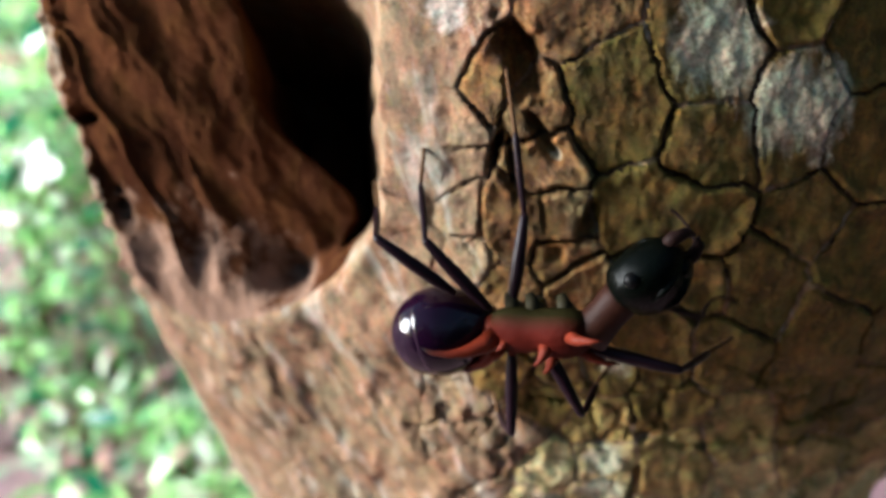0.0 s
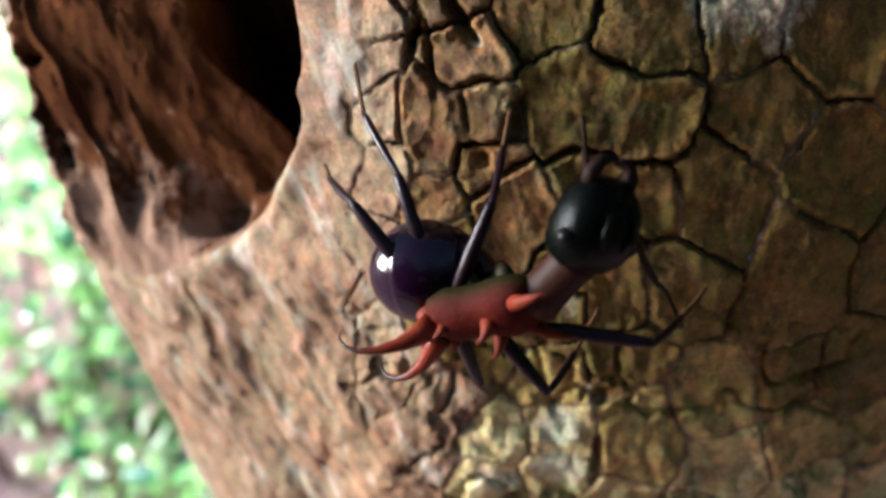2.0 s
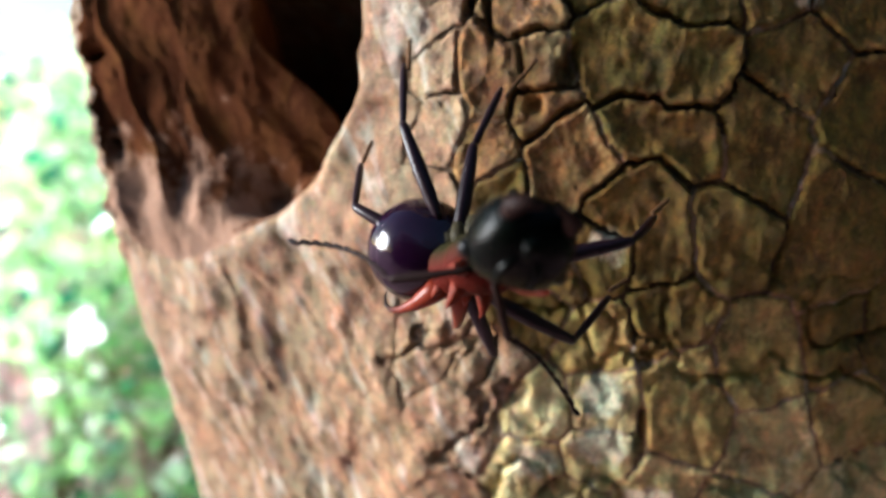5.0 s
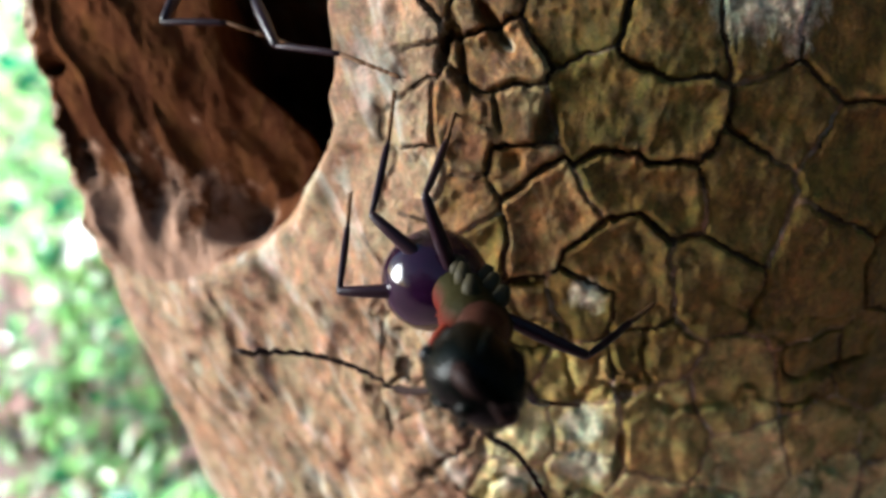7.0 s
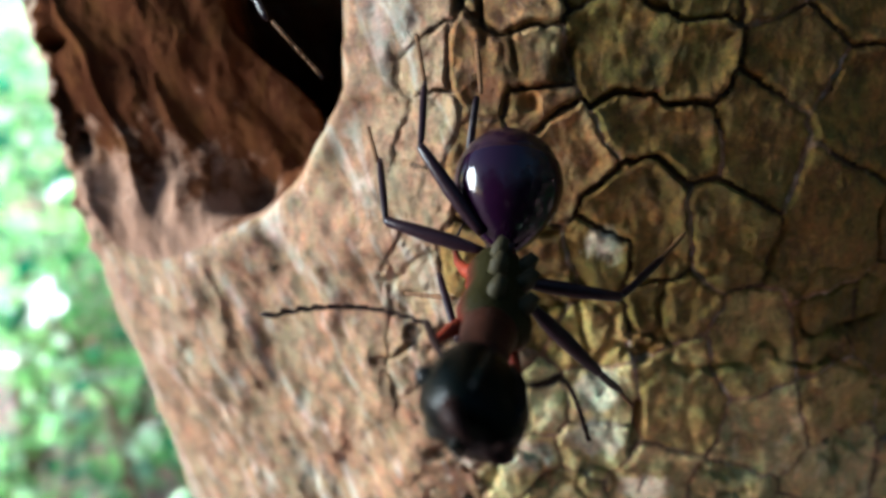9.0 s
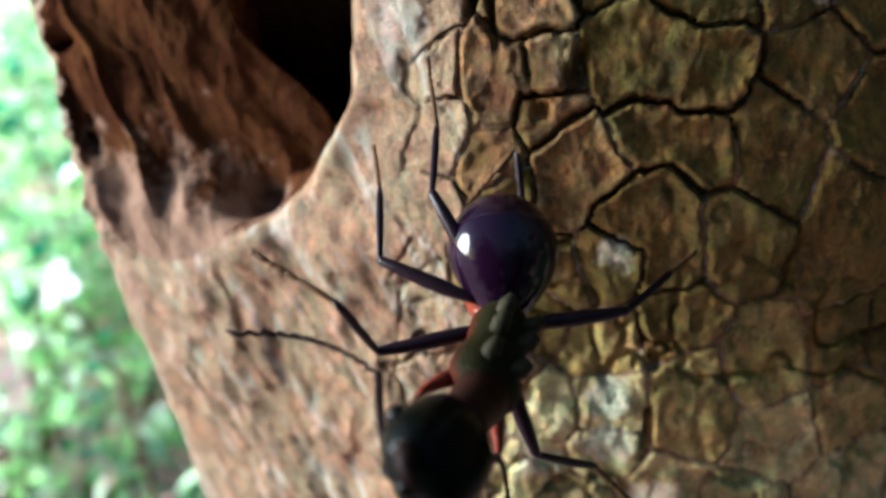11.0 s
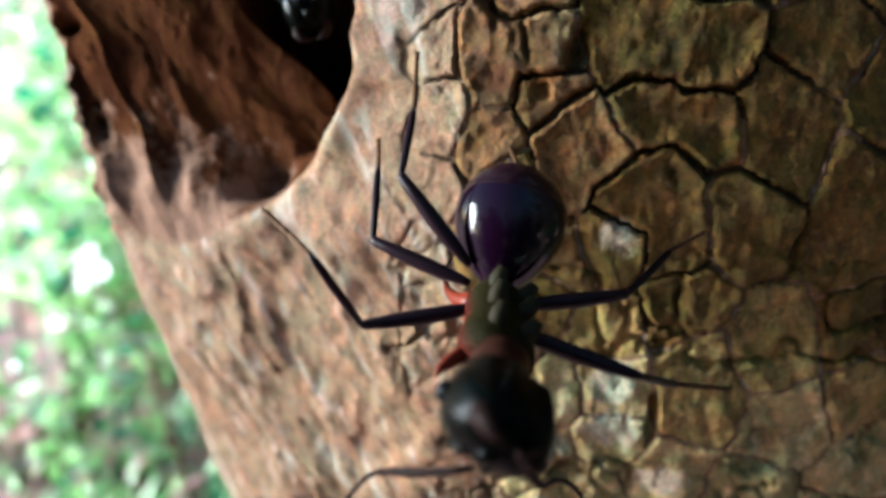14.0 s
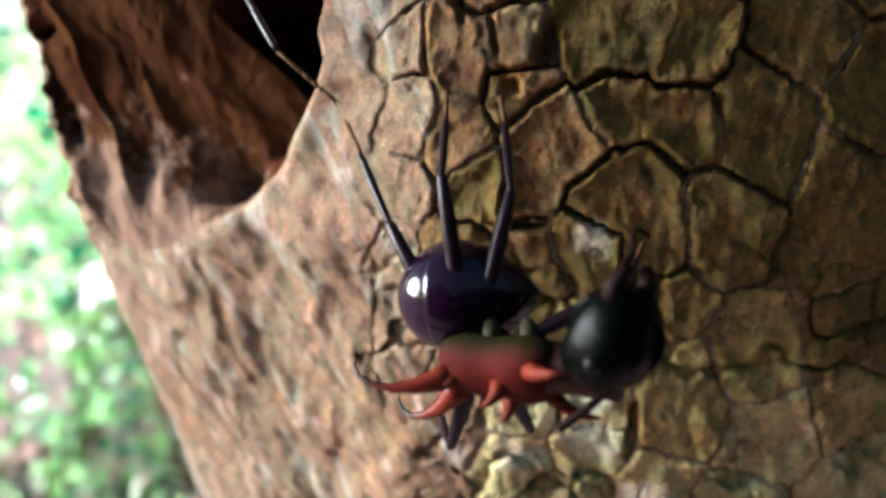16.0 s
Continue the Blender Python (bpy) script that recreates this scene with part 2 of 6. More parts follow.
def rough_noise(u, v, octaves=5, keep=0.5):
    """Several octaves of it, about -1 to 1."""
    total, size, weight = 0, 0, 1
    for n in range(octaves):
        total = total + weight * (smooth_noise(u * 2**n + 17.3 * n, v * 2**n + 5.7 * n) * 2 - 1)
        size, weight = size + weight, weight * keep
    return total / size


# the knot hole: its two sides at each height
HOLE_Z = (0.45, 0.65, 0.9, 1.2, 1.6, 2.0, 2.3, 3.0, 4.0, 5.0, 5.8, 6.4)
HOLE_RIGHT = (-3.3, -2.95, -2.4, -1.95, -1.58, -1.35, -1.1, -0.95, -0.9, -1.0, -1.6, -2.8)
HOLE_LEFT = (-3.6, -3.95, -4.5, -4.68, -4.8, -4.84, -4.88, -4.9, -4.88, -4.75, -4.4, -3.3)


def trunk_skin(s, z):
    """The trunk's skin with the knot hole and its collar; how far inside the hole each place lies."""
    x, y = trunk_base(s, z)
    wobble = 0.09 * rough_noise(s * 1.7 + 3, z * 1.7, 4)
    ragged = 0.10 * rough_noise(z * 3.1 + 8, s * 0.7, 5, 0.7)
    right, left = curve(z, HOLE_Z, HOLE_RIGHT) + wobble, curve(z, HOLE_Z, HOLE_LEFT) + ragged
    open_z = soft_step(z, 0.2, 1.9) * (1 - soft_step(z, 5.9, 6.5))
    from_left, from_right = s - left, right - s
    into = np.clip(from_left / np.maximum(right - left, 0.2), 0, 1)
    # a shallow worn bowl on one side that falls off into the dark hollow on the other
    low = 0.25 + 1.0 * soft_step(z, 0.7, 2.4)
    bowl = 0.09 * soft_step(from_left, 0.0, 0.25) + 1.0 * low * into
    start = 0.60 + 0.26 * (1 - soft_step(z, 2.3, 3.9))
    pit = 14.0 * soft_step(into, start, start + 0.14) * soft_step(z, 1.7, 2.9)
    edge = soft_step(from_left, -0.03, 0.10) * soft_step(from_right, -0.03 - 0.25 * (1 - soft_step(z, 1.6, 2.8)), 0.15 + 0.8 * (1 - soft_step(z, 1.2, 2.8)))
    hollow = edge * open_z * pit
    deep = edge * open_z * bowl + hollow
    sweep = s + 0.28 * (z - 2)
    rib = 0.16 * rough_noise(sweep * 1.5, z * 0.8 + 2, 3) + 0.02 * rough_noise(sweep * 6, z * 2.2, 4)
    # blunt upright ribs low in the bowl, and a dark pocket beside the lip
    ribs = 0.07 * np.sin(sweep * 8.0 + 0.8 * np.sin(z * 2) + 2.0 * rough_noise(s * 1.5, z * 1.5, 2)) * np.exp(-(((z - 1.55) / 0.6) ** 2)) * soft_step(-s, 2.6, 3.1)
    pocket = 0.8 * np.exp(-(((s + 2.45) / 0.3) ** 2) - (((z - 1.5) / 0.3) ** 2))
    vein = -0.10 * np.exp(-(((s + 4.25 - 0.24 * (3.2 - z) + 0.05 * np.sin(z * 5)) / 0.05) ** 2)) * soft_step(z, 1.2, 1.8)
    grooves = 0.06 * rough_noise(sweep * 4 + 2.0 * rough_noise(s, z, 3), z * 2.0 + 9, 5, 0.65)
    gaps = 0.35 * soft_step(rough_noise(z * 2.7 + 2, s * 0.5 + 6, 3, 0.6), 0.12, 0.3) * np.exp(-(((s + 4.70) / 0.09) ** 2)) * soft_step(z, 1.6, 2.4)
    notch = gaps + 0.8 * np.exp(-(((s + 4.72) / 0.13) ** 2) - (((z - 3.72) / 0.07) ** 2))
    deep = deep + edge * open_z * (rib * 1.2 + ribs + vein + grooves) + pocket * open_z + notch
    # a rounded collar along the near lip
    collar = 0.05 * np.exp(-(((from_right + 0.17) / 0.2) ** 2)) * soft_step(z, 0.9, 1.7) * (1 - soft_step(z, 5.9, 6.5))
    return x + 0.10 * (deep - hollow) - 0.2 * hollow, y + deep - collar, edge * open_z


def plate_share(s, z):
    """How strongly the bark is broken into plates: fully on the face, not at all near the hole and round the side."""
    edge = -0.75 + 0.45 * soft_step(z, 0.7, 1.5) + 0.6 * soft_step(-z, 0.5, 1.8) + (0.35 - 0.1 * soft_step(z, 1.2, 2.0)) * rough_noise(s * 1.4 + 5, z * 1.4, 4)
    return soft_step(s, edge - 0.6, edge + 0.3)


def crack_depth(s, z):
    """How far the cracks have opened: wide on the upper face, faint by the hole and lower down."""
    return (0.10 + 0.90 * soft_step(s, -0.4, 0.35)) * (0.10 + 0.90 * soft_step(z, -0.6, 0.9))


# bark plates, each by one to three middles (place round the trunk, height)
HIGH_PLATES = [
    [(-0.3, 4.0), (-0.26, 4.4)], [(-0.3, 3.3)], [(0.18, 3.72)], [(0.62, 3.5)], [(0.78, 2.92)], [(0.35, 2.36), (0.5, 2.1), (0.9, 2.3)], [(1.45, 3.35), (1.25, 3.78)], [(2.42, 3.95), (2.3, 4.25)],
    [(2.5, 3.08)], [(3.36, 3.62), (3.3, 3.22)], [(4.0, 4.2)], [(4.15, 3.2)], [(1.7, 2.42), (2.1, 2.36), (2.55, 2.25)], [(3.55, 2.4)], [(0.92, 1.93)],
    [(-0.1, 2.4)], [(-0.3, 2.8)], [(-0.7, 2.5), (-0.66, 2.0)], [(-0.85, 3.0)], [(-0.7, 3.6)], [(1.0, 4.3)], [(3.2, 4.6)], [(5.0, 4.2)],
]
MIDDLE_PLATES = [
    [(0.4, 1.5)], [(1.2, 1.55), (1.1, 1.1), (1.5, 1.42)], [(2.0, 1.76), (2.55, 1.66)], [(3.25, 1.8), (3.36, 1.45)], [(2.15, 1.05), (1.85, 0.96), (2.35, 0.65)], [(1.70, 0.60)],
    [(3.12, 0.82)], [(4.1, 1.15), (4.2, 0.6)], [(4.4, 1.9)], [(1.22, 0.40)], [(-0.26, 1.12)], [(0.65, 1.04)], [(-0.4, 0.5)], [(0.42, 0.5)], [(5.3, 3.0)], [(5.4, 1.1)],
    [(5.2, 0.0)], [(-0.12, 1.75)], [(-0.75, 0.72)], [(-1.3, 0.42)], [(-1.9, 0.34)], [(-0.95, -0.2)], [(6.2, 2.2)], [(6.3, 0.6)], [(6.2, 3.8)],
]
LOW_PLATES = [
    [(2.5, -0.05)], [(1.75, -0.32)], [(1.9, -0.95)], [(1.9, -1.55)], [(2.85, -1.1), (2.75, -0.75)], [(3.6, -0.4)], [(4.45, -0.1)], [(4.85, -0.95)], [(3.9, -1.4)], [(0.6, -0.72)],
    [(1.05, -1.1)], [(1.0, -1.75)], [(2.7, -2.0)], [(5.1, -1.84)], [(-0.3, -0.3)], [(0.2, -1.4)], [(-1.75, -0.22)], [(-1.3, -0.62)], [(6.2, -0.9)], [(1.0, 0.0)],
]


# pits and slits where bark has fallen out (place, height, half width, half length, lean, depth)
GOUGES = [(0.5, 3.9, 0.17, 0.34, -0.2, 0.50), (0.25, 3.06, 0.05, 0.2, 0.25, 0.40), (0.42, 2.9, 0.03, 0.3, -0.15, 0.25), (1.29, 2.34, 0.10, 0.24, 0.1, 0.24), (0.78, 2.4, 0.025, 0.16, -0.2, 0.08), (0.72, 3.2, 0.07, 0.2, -0.6, 0.3),
          (0.95, 1.95, 0.09, 0.08, 0.0, 0.12), (2.36, -1.3, 0.06, 0.3, 0.0, 0.30), (1.15, 0.72, 0.2, 0.04, 0.0, 0.2)]


def all_plates():
    """The known plates, and further ones where the trunk goes on."""
    rng = random.Random(11)
    plates = HIGH_PLATES + MIDDLE_PLATES + LOW_PLATES
    for tries in range(1500):
        p = (rng.uniform(-1.2, 7.6), rng.uniform(-5.2, 7.0))
        if -2.0 < p[1] < 4.5 and p[0] < 6.4:
            continue
        if min((p[0] - q[0]) ** 2 + (p[1] - q[1]) ** 2 for middles in plates for q in middles) > 0.72:
            plates.append([p])
    return plates


def mesh_from_grid(name, pts, faces, marks=None):
    """A smooth mesh from an array of places (units) and of quads."""
    used, back = np.unique(faces, return_inverse=True)
    quads = back.reshape(faces.shape)
    me = bpy.data.meshes.new(name)
    turn = np.array(FRAME.to_3x3())
    co = pts[used] * UNIT @ turn.T + np.array(FRAME.translation)
    me.vertices.add(len(co))
    me.vertices.foreach_set("co", co.astype(np.float32).ravel())
    me.loops.add(quads.size)
    me.loops.foreach_set("vertex_index", quads.astype(np.int32).ravel())
    me.polygons.add(len(quads))
    me.polygons.foreach_set("loop_start", np.arange(0, quads.size, 4, dtype=np.int32))
    me.polygons.foreach_set("use_smooth", np.ones(len(quads), dtype=bool))
    if marks is not None:
        me.polygons.foreach_set("material_index", marks.astype(np.int32))
    me.update(calc_edges=True)
    return me


def steps(*stretches):
    """Places along a line: (start, end, step) stretches end to end."""
    out = [np.arange(a, b - 1e-6, d) for a, b, d in stretches]
    return np.concatenate(out + [[stretches[-1][1]]])


def build_trunk():
    s_line = steps((-11, -7, 0.25), (-7, -5.6, 0.06), (-5.6, 5.6, 0.021), (5.6, 7.6, 0.04), (7.6, 13, 0.25))
    z_line = steps((-225, -15, 6), (-15, -5, 0.4), (-5, -3.2, 0.05), (-3.2, 5.2, 0.021), (5.2, 7, 0.06), (7, 15, 0.4), (15, 255, 6))
    s, z = np.meshgrid(s_line, z_line)
    x, y, hole = trunk_skin(s, z)
    n_s, n_z = len(s_line), len(z_line)
    share = plate_share(s, z) * (1 - hole) * (1 - soft_step(np.abs(z - 1), 5.6, 6.2)) * (1 - soft_step(s, 7.2, 7.6))
    # cells
    sets = all_plates()
    seeds = np.array([np.mean(middles, 0) for middles in sets])
    ws = s + 0.07 * rough_noise(s * 1.5 + 9, z * 1.5, 3) + 0.06 * rough_noise(s * 5, z * 5 + 3, 4, 0.6)
    wz = z + 0.07 * rough_noise(s * 1.5, z * 1.5 + 31, 3) + 0.06 * rough_noise(s * 5 + 8, z * 5, 4, 0.6)
    first, second = np.full(s.shape, 1e9), np.full(s.shape, 1e9)
    cell, other = np.zeros(s.shape, int), np.zeros(s.shape, int)
    mid, mid_other = np.zeros((*s.shape, 2)), np.zeros((*s.shape, 2))
    for n, middles in enumerate(sets):
        d, m = np.full(s.shape, 1e9), np.zeros((*s.shape, 2))
        for a, b in middles:
            e = (ws - a) ** 2 + (wz - b) ** 2
            m[e < d] = a, b
            d = np.minimum(d, e)
        nearer, middle = d < first, (d >= first) & (d < second)
        mid_other = np.where(nearer[..., None], mid, np.where(middle[..., None], m, mid_other))
        second = np.where(nearer, first, np.where(middle, d, second))
        other = np.where(nearer, cell, np.where(middle, n, other))
        mid = np.where(nearer[..., None], m, mid)
        first = np.where(nearer, d, first)
        cell = np.where(nearer, n, cell)
    gap = np.hypot(mid[..., 0] - mid_other[..., 0], mid[..., 1] - mid_other[..., 1])
    border = (second - first) / (2 * np.maximum(gap, 0.05))
    pair = (np.minimum(cell, other) * 37 + np.maximum(cell, other) * 91) % 17 / 16
    opened = crack_depth(s, z) * (1 - 0.35 * soft_step(s, 2.2, 3.6)) * np.clip(-0.22 + 1.05 * pair + 0.8 * rough_noise(s * 1.9 + 4, z * 1.9, 3), 0.0, 1)
    width = 0.002 + (0.001 + 0.010 * smooth_noise(s * 3.3, z * 3.3)) * opened
    rng = np.random.RandomState(3)
    lift, dish, tilt = rng.rand(len(sets)), rng.rand(len(sets)), rng.rand(len(sets), 2) - 0.5
    rise = 0.045 + 0.06 * lift[cell] + tilt[cell, 0] * 0.07 * (s - seeds[cell, 0]) + tilt[cell, 1] * 0.07 * (z - seeds[cell, 1])
    rise = rise * crack_depth(s, z) * (0.25 + 0.75 * share)
    rise = rise - 0.045 * crack_depth(s, z) * (dish[cell] > 0.45) * soft_step(border, 0.05, 0.2) * (0.6 + 0.8 * smooth_noise(s * 3, z * 3))
    shoulder = soft_step(border, width, width + 0.030 + 0.04 * lift[cell] * smooth_noise(s * 2.1 + 7, z * 2.1)) ** 0.8
    lumps = 0.055 * rough_noise(s * 2.1, z * 2.1 + 7, 5, 0.55) + (0.008 + 0.010 * soft_step(s, 0.0, 1.2)) * rough_noise(s * 9, z * 6.5, 4, 0.6)
    chips = 0.022 * soft_step(rough_noise(s * 4.3 + 2, z * 4.3 + 11, 4, 0.6), 0.1, 0.5)
    # long fibres and swellings where the bark is whole
    slant = s * 0.95 + z * 0.30
    fibre = 0.022 * rough_noise(slant * 2.2 + 0.8 * rough_noise(s, z, 2), (z - s * 0.3) * 0.8, 6, 0.52)
    swell = 0.12 * rough_noise(s * 1.5 + 40, z * 1.3 + 3, 3)
    whole = (fibre + swell * (1 - soft_step(z, 1.2, 2.4)) + 0.3 * lumps) * (1 - hole) * (1 - soft_step(np.abs(z - 1), 5.6, 6.2))
    crust = 0.22 * rough_noise(s * 3.7, z * 3.7, 5, 0.65) * soft_step(-s, 4.1, 4.6) * soft_step(z, 0.4, 1.4) * (1 - soft_step(z, 5.6, 6.2))
    streak = 0.022 * rough_noise((s + 0.36 * z) * 5.0 + 12, (z - s * 0.3) * 0.7, 4, 0.6) * soft_step(-s, 1.4, 2.6) * (1 - soft_step(z, 0.2, 1.0)) * soft_step(z, -6, -4)
    # thin layers that flake off in steps
    layer = 2.2 * rough_noise(s * 0.8 + 0.3 * z + 13, z * 0.7 + 4, 4, 0.5) + 6
    flakes = 0.06 * (np.floor(layer) + soft_step(layer % 1, 0.0, 0.45) - 6) * (1 - hole) * soft_step(s, -4.6, -3.4) * (1 - soft_step(np.abs(z - 1), 5.0, 6.0))
    whole = whole + crust * (1 - hole) + streak + flakes
    # rough crevices in the lower bark
    crag = 1 - np.abs(rough_noise(s * 0.9 + 3, z * 0.9 + 50, 5, 0.5)) * 3.0
    crevice = 0.10 * soft_step(crag, 0.78, 0.98) * (1 - soft_step(z, -0.3, 0.9)) * soft_step(s, -2.2, -0.4)
    knobs = 0.08 * rough_noise(s * 2.2 + 21, z * 1.4, 3, 0.45) * (1 - soft_step(z, -0.2, 0.8)) * soft_step(s, -2.6, -0.8)
    top = rise + lumps + knobs - crevice - chips + flakes * (0.25 + 0.75 * (1 - soft_step(z, -0.3, 0.9))) + swell * 0.5 * (1 - soft_step(s, -0.6, 0.6))
    # hairline cracks inside the plates
    hair = soft_step(1 - np.abs(rough_noise(s * 2.3 + 30, z * 2.3 + 12, 5, 0.55)) * 16, 0.1, 0.9) * soft_step(smooth_noise(s * 1.7 + 11, z * 1.7), 0.35, 0.6)
    top = top - 0.010 * hair * soft_step(s, 0.0, 1.0)
    for a, b, wide, long, lean, deep in GOUGES:
        across, along = (s - a) - lean * (z - b), (z - b)
        wear = 1 + 0.5 * rough_noise(s * 5 + 1, z * 5, 3)
        top = top - deep * np.exp(-((across / (wide * wear)) ** 4) - ((along / (long * wear)) ** 4))
    bed = np.minimum(top - 0.05, lumps * 0.6 - 0.08 * crack_depth(s, z))
    slot = top - (top - bed) * (0.12 + 0.88 * opened)
    plate_out = top - (top - slot + 0.035) * (1 - shoulder)
    # plates run out smoothly into the whole bark
    blend = soft_step(share, 0.3, 0.8)
    plate_out = whole * (1 - blend) + plate_out * blend + 0.006
    floor_out = whole * (1 - blend) + slot * blend - (0.008 + 0.06 * soft_step(border, width + 0.02, width + 0.07)) * soft_step(share, 0.36, 0.6)
    # outward: mostly towards the open side of the face, turning with the trunk
    turn = curve(s, (-11, -7, -5.5, -4, -2, 0, 4, 7, 9, 13), (-2.6, -1.7, -1.2, -0.7, -0.45, -0.12, 0.12, 0.6, 1.3, 2.6))
    ox, oy = np.sin(turn), -np.cos(turn)
    index = np.arange(n_s * n_z).reshape(n_z, n_s)
    quads = np.stack([index[:-1, :-1], index[:-1, 1:], index[1:, 1:], index[1:, :-1]], -1).reshape(-1, 4)

    def placed(out):
        return np.stack([x + ox * out, y + oy * out * 0.9, z - 0.35 * out * (np.abs(z - 1) < 6)], -1).reshape(-1, 3)

    rim = 0.75 * np.exp(-(((s + 4.80) / 0.22) ** 2)) * soft_step(z, 1.0, 1.8)
    marks = np.where((share.ravel()[quads] > 0.6).all(1) & (opened.ravel()[quads] > 0.13).any(1), 1, np.where(((np.maximum(hole * soft_step(z, 0.25, 0.6), rim + 0.4 * rough_noise(s * 2.2, z * 2.2, 3) - 0.25)).ravel()[quads] > 0.2).all(1), 2, 0))
    trunk = tagged(new("tree_trunk", mesh_from_grid("tree_trunk", placed(floor_out), quads, marks)),
                   "tan weathered tree trunk with cracked bark and a dark knot hole", "tree trunk")
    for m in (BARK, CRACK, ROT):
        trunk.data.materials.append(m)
    plates = placed(plate_out)
    same = (cell.ravel()[quads] == cell.ravel()[quads[:, :1]]).all(1) & (border.ravel()[quads] > 0.004).all(1) & (share.ravel()[quads] > 0.3).all(1)
    owner = cell.ravel()[quads[:, 0]]
    for n in range(len(sets)):
        own = quads[same & (owner == n)]
        if len(own) > 60:
            plate = new("bark_plate", mesh_from_grid("bark_plate", plates, own))
            a, b = seeds[n]
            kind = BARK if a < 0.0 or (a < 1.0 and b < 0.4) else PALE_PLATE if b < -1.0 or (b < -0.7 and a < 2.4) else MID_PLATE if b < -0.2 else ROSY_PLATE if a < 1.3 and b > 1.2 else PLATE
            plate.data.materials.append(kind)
            plate.parent = trunk
    return trunk


tree = build_trunk()

# ---- ground and the shrubs behind ----
def ground_material():
    m, shader, node, links = material("leaf_litter")
    co = node("TexCoord").outputs["Object"]
    a, b = grain(node, co, 7, 8, 0.7), grain(node, co, 45, 6, 0.7)
    base = mixed(node, ramp(node, a, (0.35, (0, 0, 0)), (0.65, (1, 1, 1))), (0.66, 0.34, 0.36), (0.82, 0.52, 0.53))
    links.new(mixed(node, ramp(node, b, (0.45, (0, 0, 0)), (0.7, (1, 1, 1))), base, (0.70, 0.48, 0.47)), shader.inputs["Base Color"])
    shader.inputs["Roughness"].default_value = 0.9
    bumped(node, links, shader, b, 0.8, 0.02)
    return m


def build_ground():
    bm = bmesh.new()
    rings = [0, 0.5, 1, 2, 4, 7, 12, 25, 60, 200, 900, 4000]
    rows = []
    for r in rings:
        rows.append([bm.verts.new((r * math.cos(k * math.tau / 48), r * math.sin(k * math.tau / 48),
                    (0.05 * noise.noise((r * math.cos(k * math.tau / 48), r * math.sin(k * math.tau / 48), 0)) if 0.5 < r < 100 else 0)))
                     for k in range(48 if r else 1)])
    for a, b in zip(rows, rows[1:]):
        for k in range(48):
            j = (k + 1) % 48
            bm.faces.new((a[0], b[k], b[j]) if len(a) == 1 else (a[k], b[k], b[j], a[j]))
    me = bpy.data.meshes.new("ground")
    bm.to_mesh(me)
    bm.free()
    me.shade_smooth()
    me.materials.append(ground_material())
    return tagged(new("ground", me), "pinkish brown leaf litter on the forest floor", "ground", kind="structure")


build_ground()


def leaf_material(name, dark, light, through=0.5):
    m, shader, node, links = material(name)
    own = node("NewGeometry").outputs["Random Per Island"]
    middle = tuple(0.5 * a + 0.5 * b for a, b in zip(dark, light))
    # whitened tone that paints bright glints onto a share of the leaves
    pale = tuple(0.45 * c + 0.55 * max(light) for c in light)
    tones = ((0.17, dark), (0.20, middle), (0.32, middle), (0.52, light), (0.68, light), (0.71, pale), (0.90, pale), (0.93, (0.74, 0.42, 0.40)))
    links.new(ramp(node, own, *tones), shader.inputs["Base Color"])
    shader.inputs["Roughness"].default_value = 0.22
    glow = node("BsdfTranslucent", {0: ramp(node, own, *tones)})
    mix = node("MixShader", {0: through})
    links.new(shader.outputs[0], mix.inputs[1])
    links.new(glow.outputs[0], mix.inputs[2])
    links.new(mix.outputs[0], m.node_tree.nodes["Material Output"].inputs[0])
    return m


LEAF = leaf_material("leaf", (0.022, 0.25, 0.125), (0.60, 0.97, 0.38))
# darkened copy of the leaf, for the unseen thicket that blocks light
BLOCKER_LEAF = leaf_material("blocker_leaf", (0.012, 0.03, 0.012), (0.03, 0.07, 0.022), 0.12)
STEM = plain("stem", (0.16, 0.10, 0.06), 0.8, scale=60, depth=0.002)


def tube(bm, pts, radii, sides=8, cap=True):
    """A tapered tube through places; returns nothing."""
    pts = [Vector(p) for p in pts]
    rows, side = [], None
    for n, p in enumerate(pts):
        way = (pts[min(n + 1, len(pts) - 1)] - pts[max(n - 1, 0)]).normalized()
        side = way.orthogonal().normalized() if side is None else (side - way * side.dot(way)).normalized()
        up = way.cross(side)
        rows.append([bm.verts.new(p + radii[n] * (side * math.cos(k * math.tau / sides) + up * math.sin(k * math.tau / sides))) for k in range(sides)])
    for a, b in zip(rows, rows[1:]):
        for k in range(sides):
            bm.faces.new((a[k], a[(k + 1) % sides], b[(k + 1) % sides], b[k]))
    if cap:
        bm.faces.new(rows[0][::-1])
        bm.faces.new(rows[-1])


def part(name, bm, mat, parent=None, label=""):
    """Links a bmesh as one smooth mesh object under a thing or a part."""
    bmesh.ops.recalc_face_normals(bm, faces=bm.faces)
    me = bpy.data.meshes.new(name)
    bm.to_mesh(me)
    bm.free()
    me.shade_smooth()
    me.materials.append(mat)
    ob = new(name, me)
    ob.parent = parent
    return tagged(ob, label)


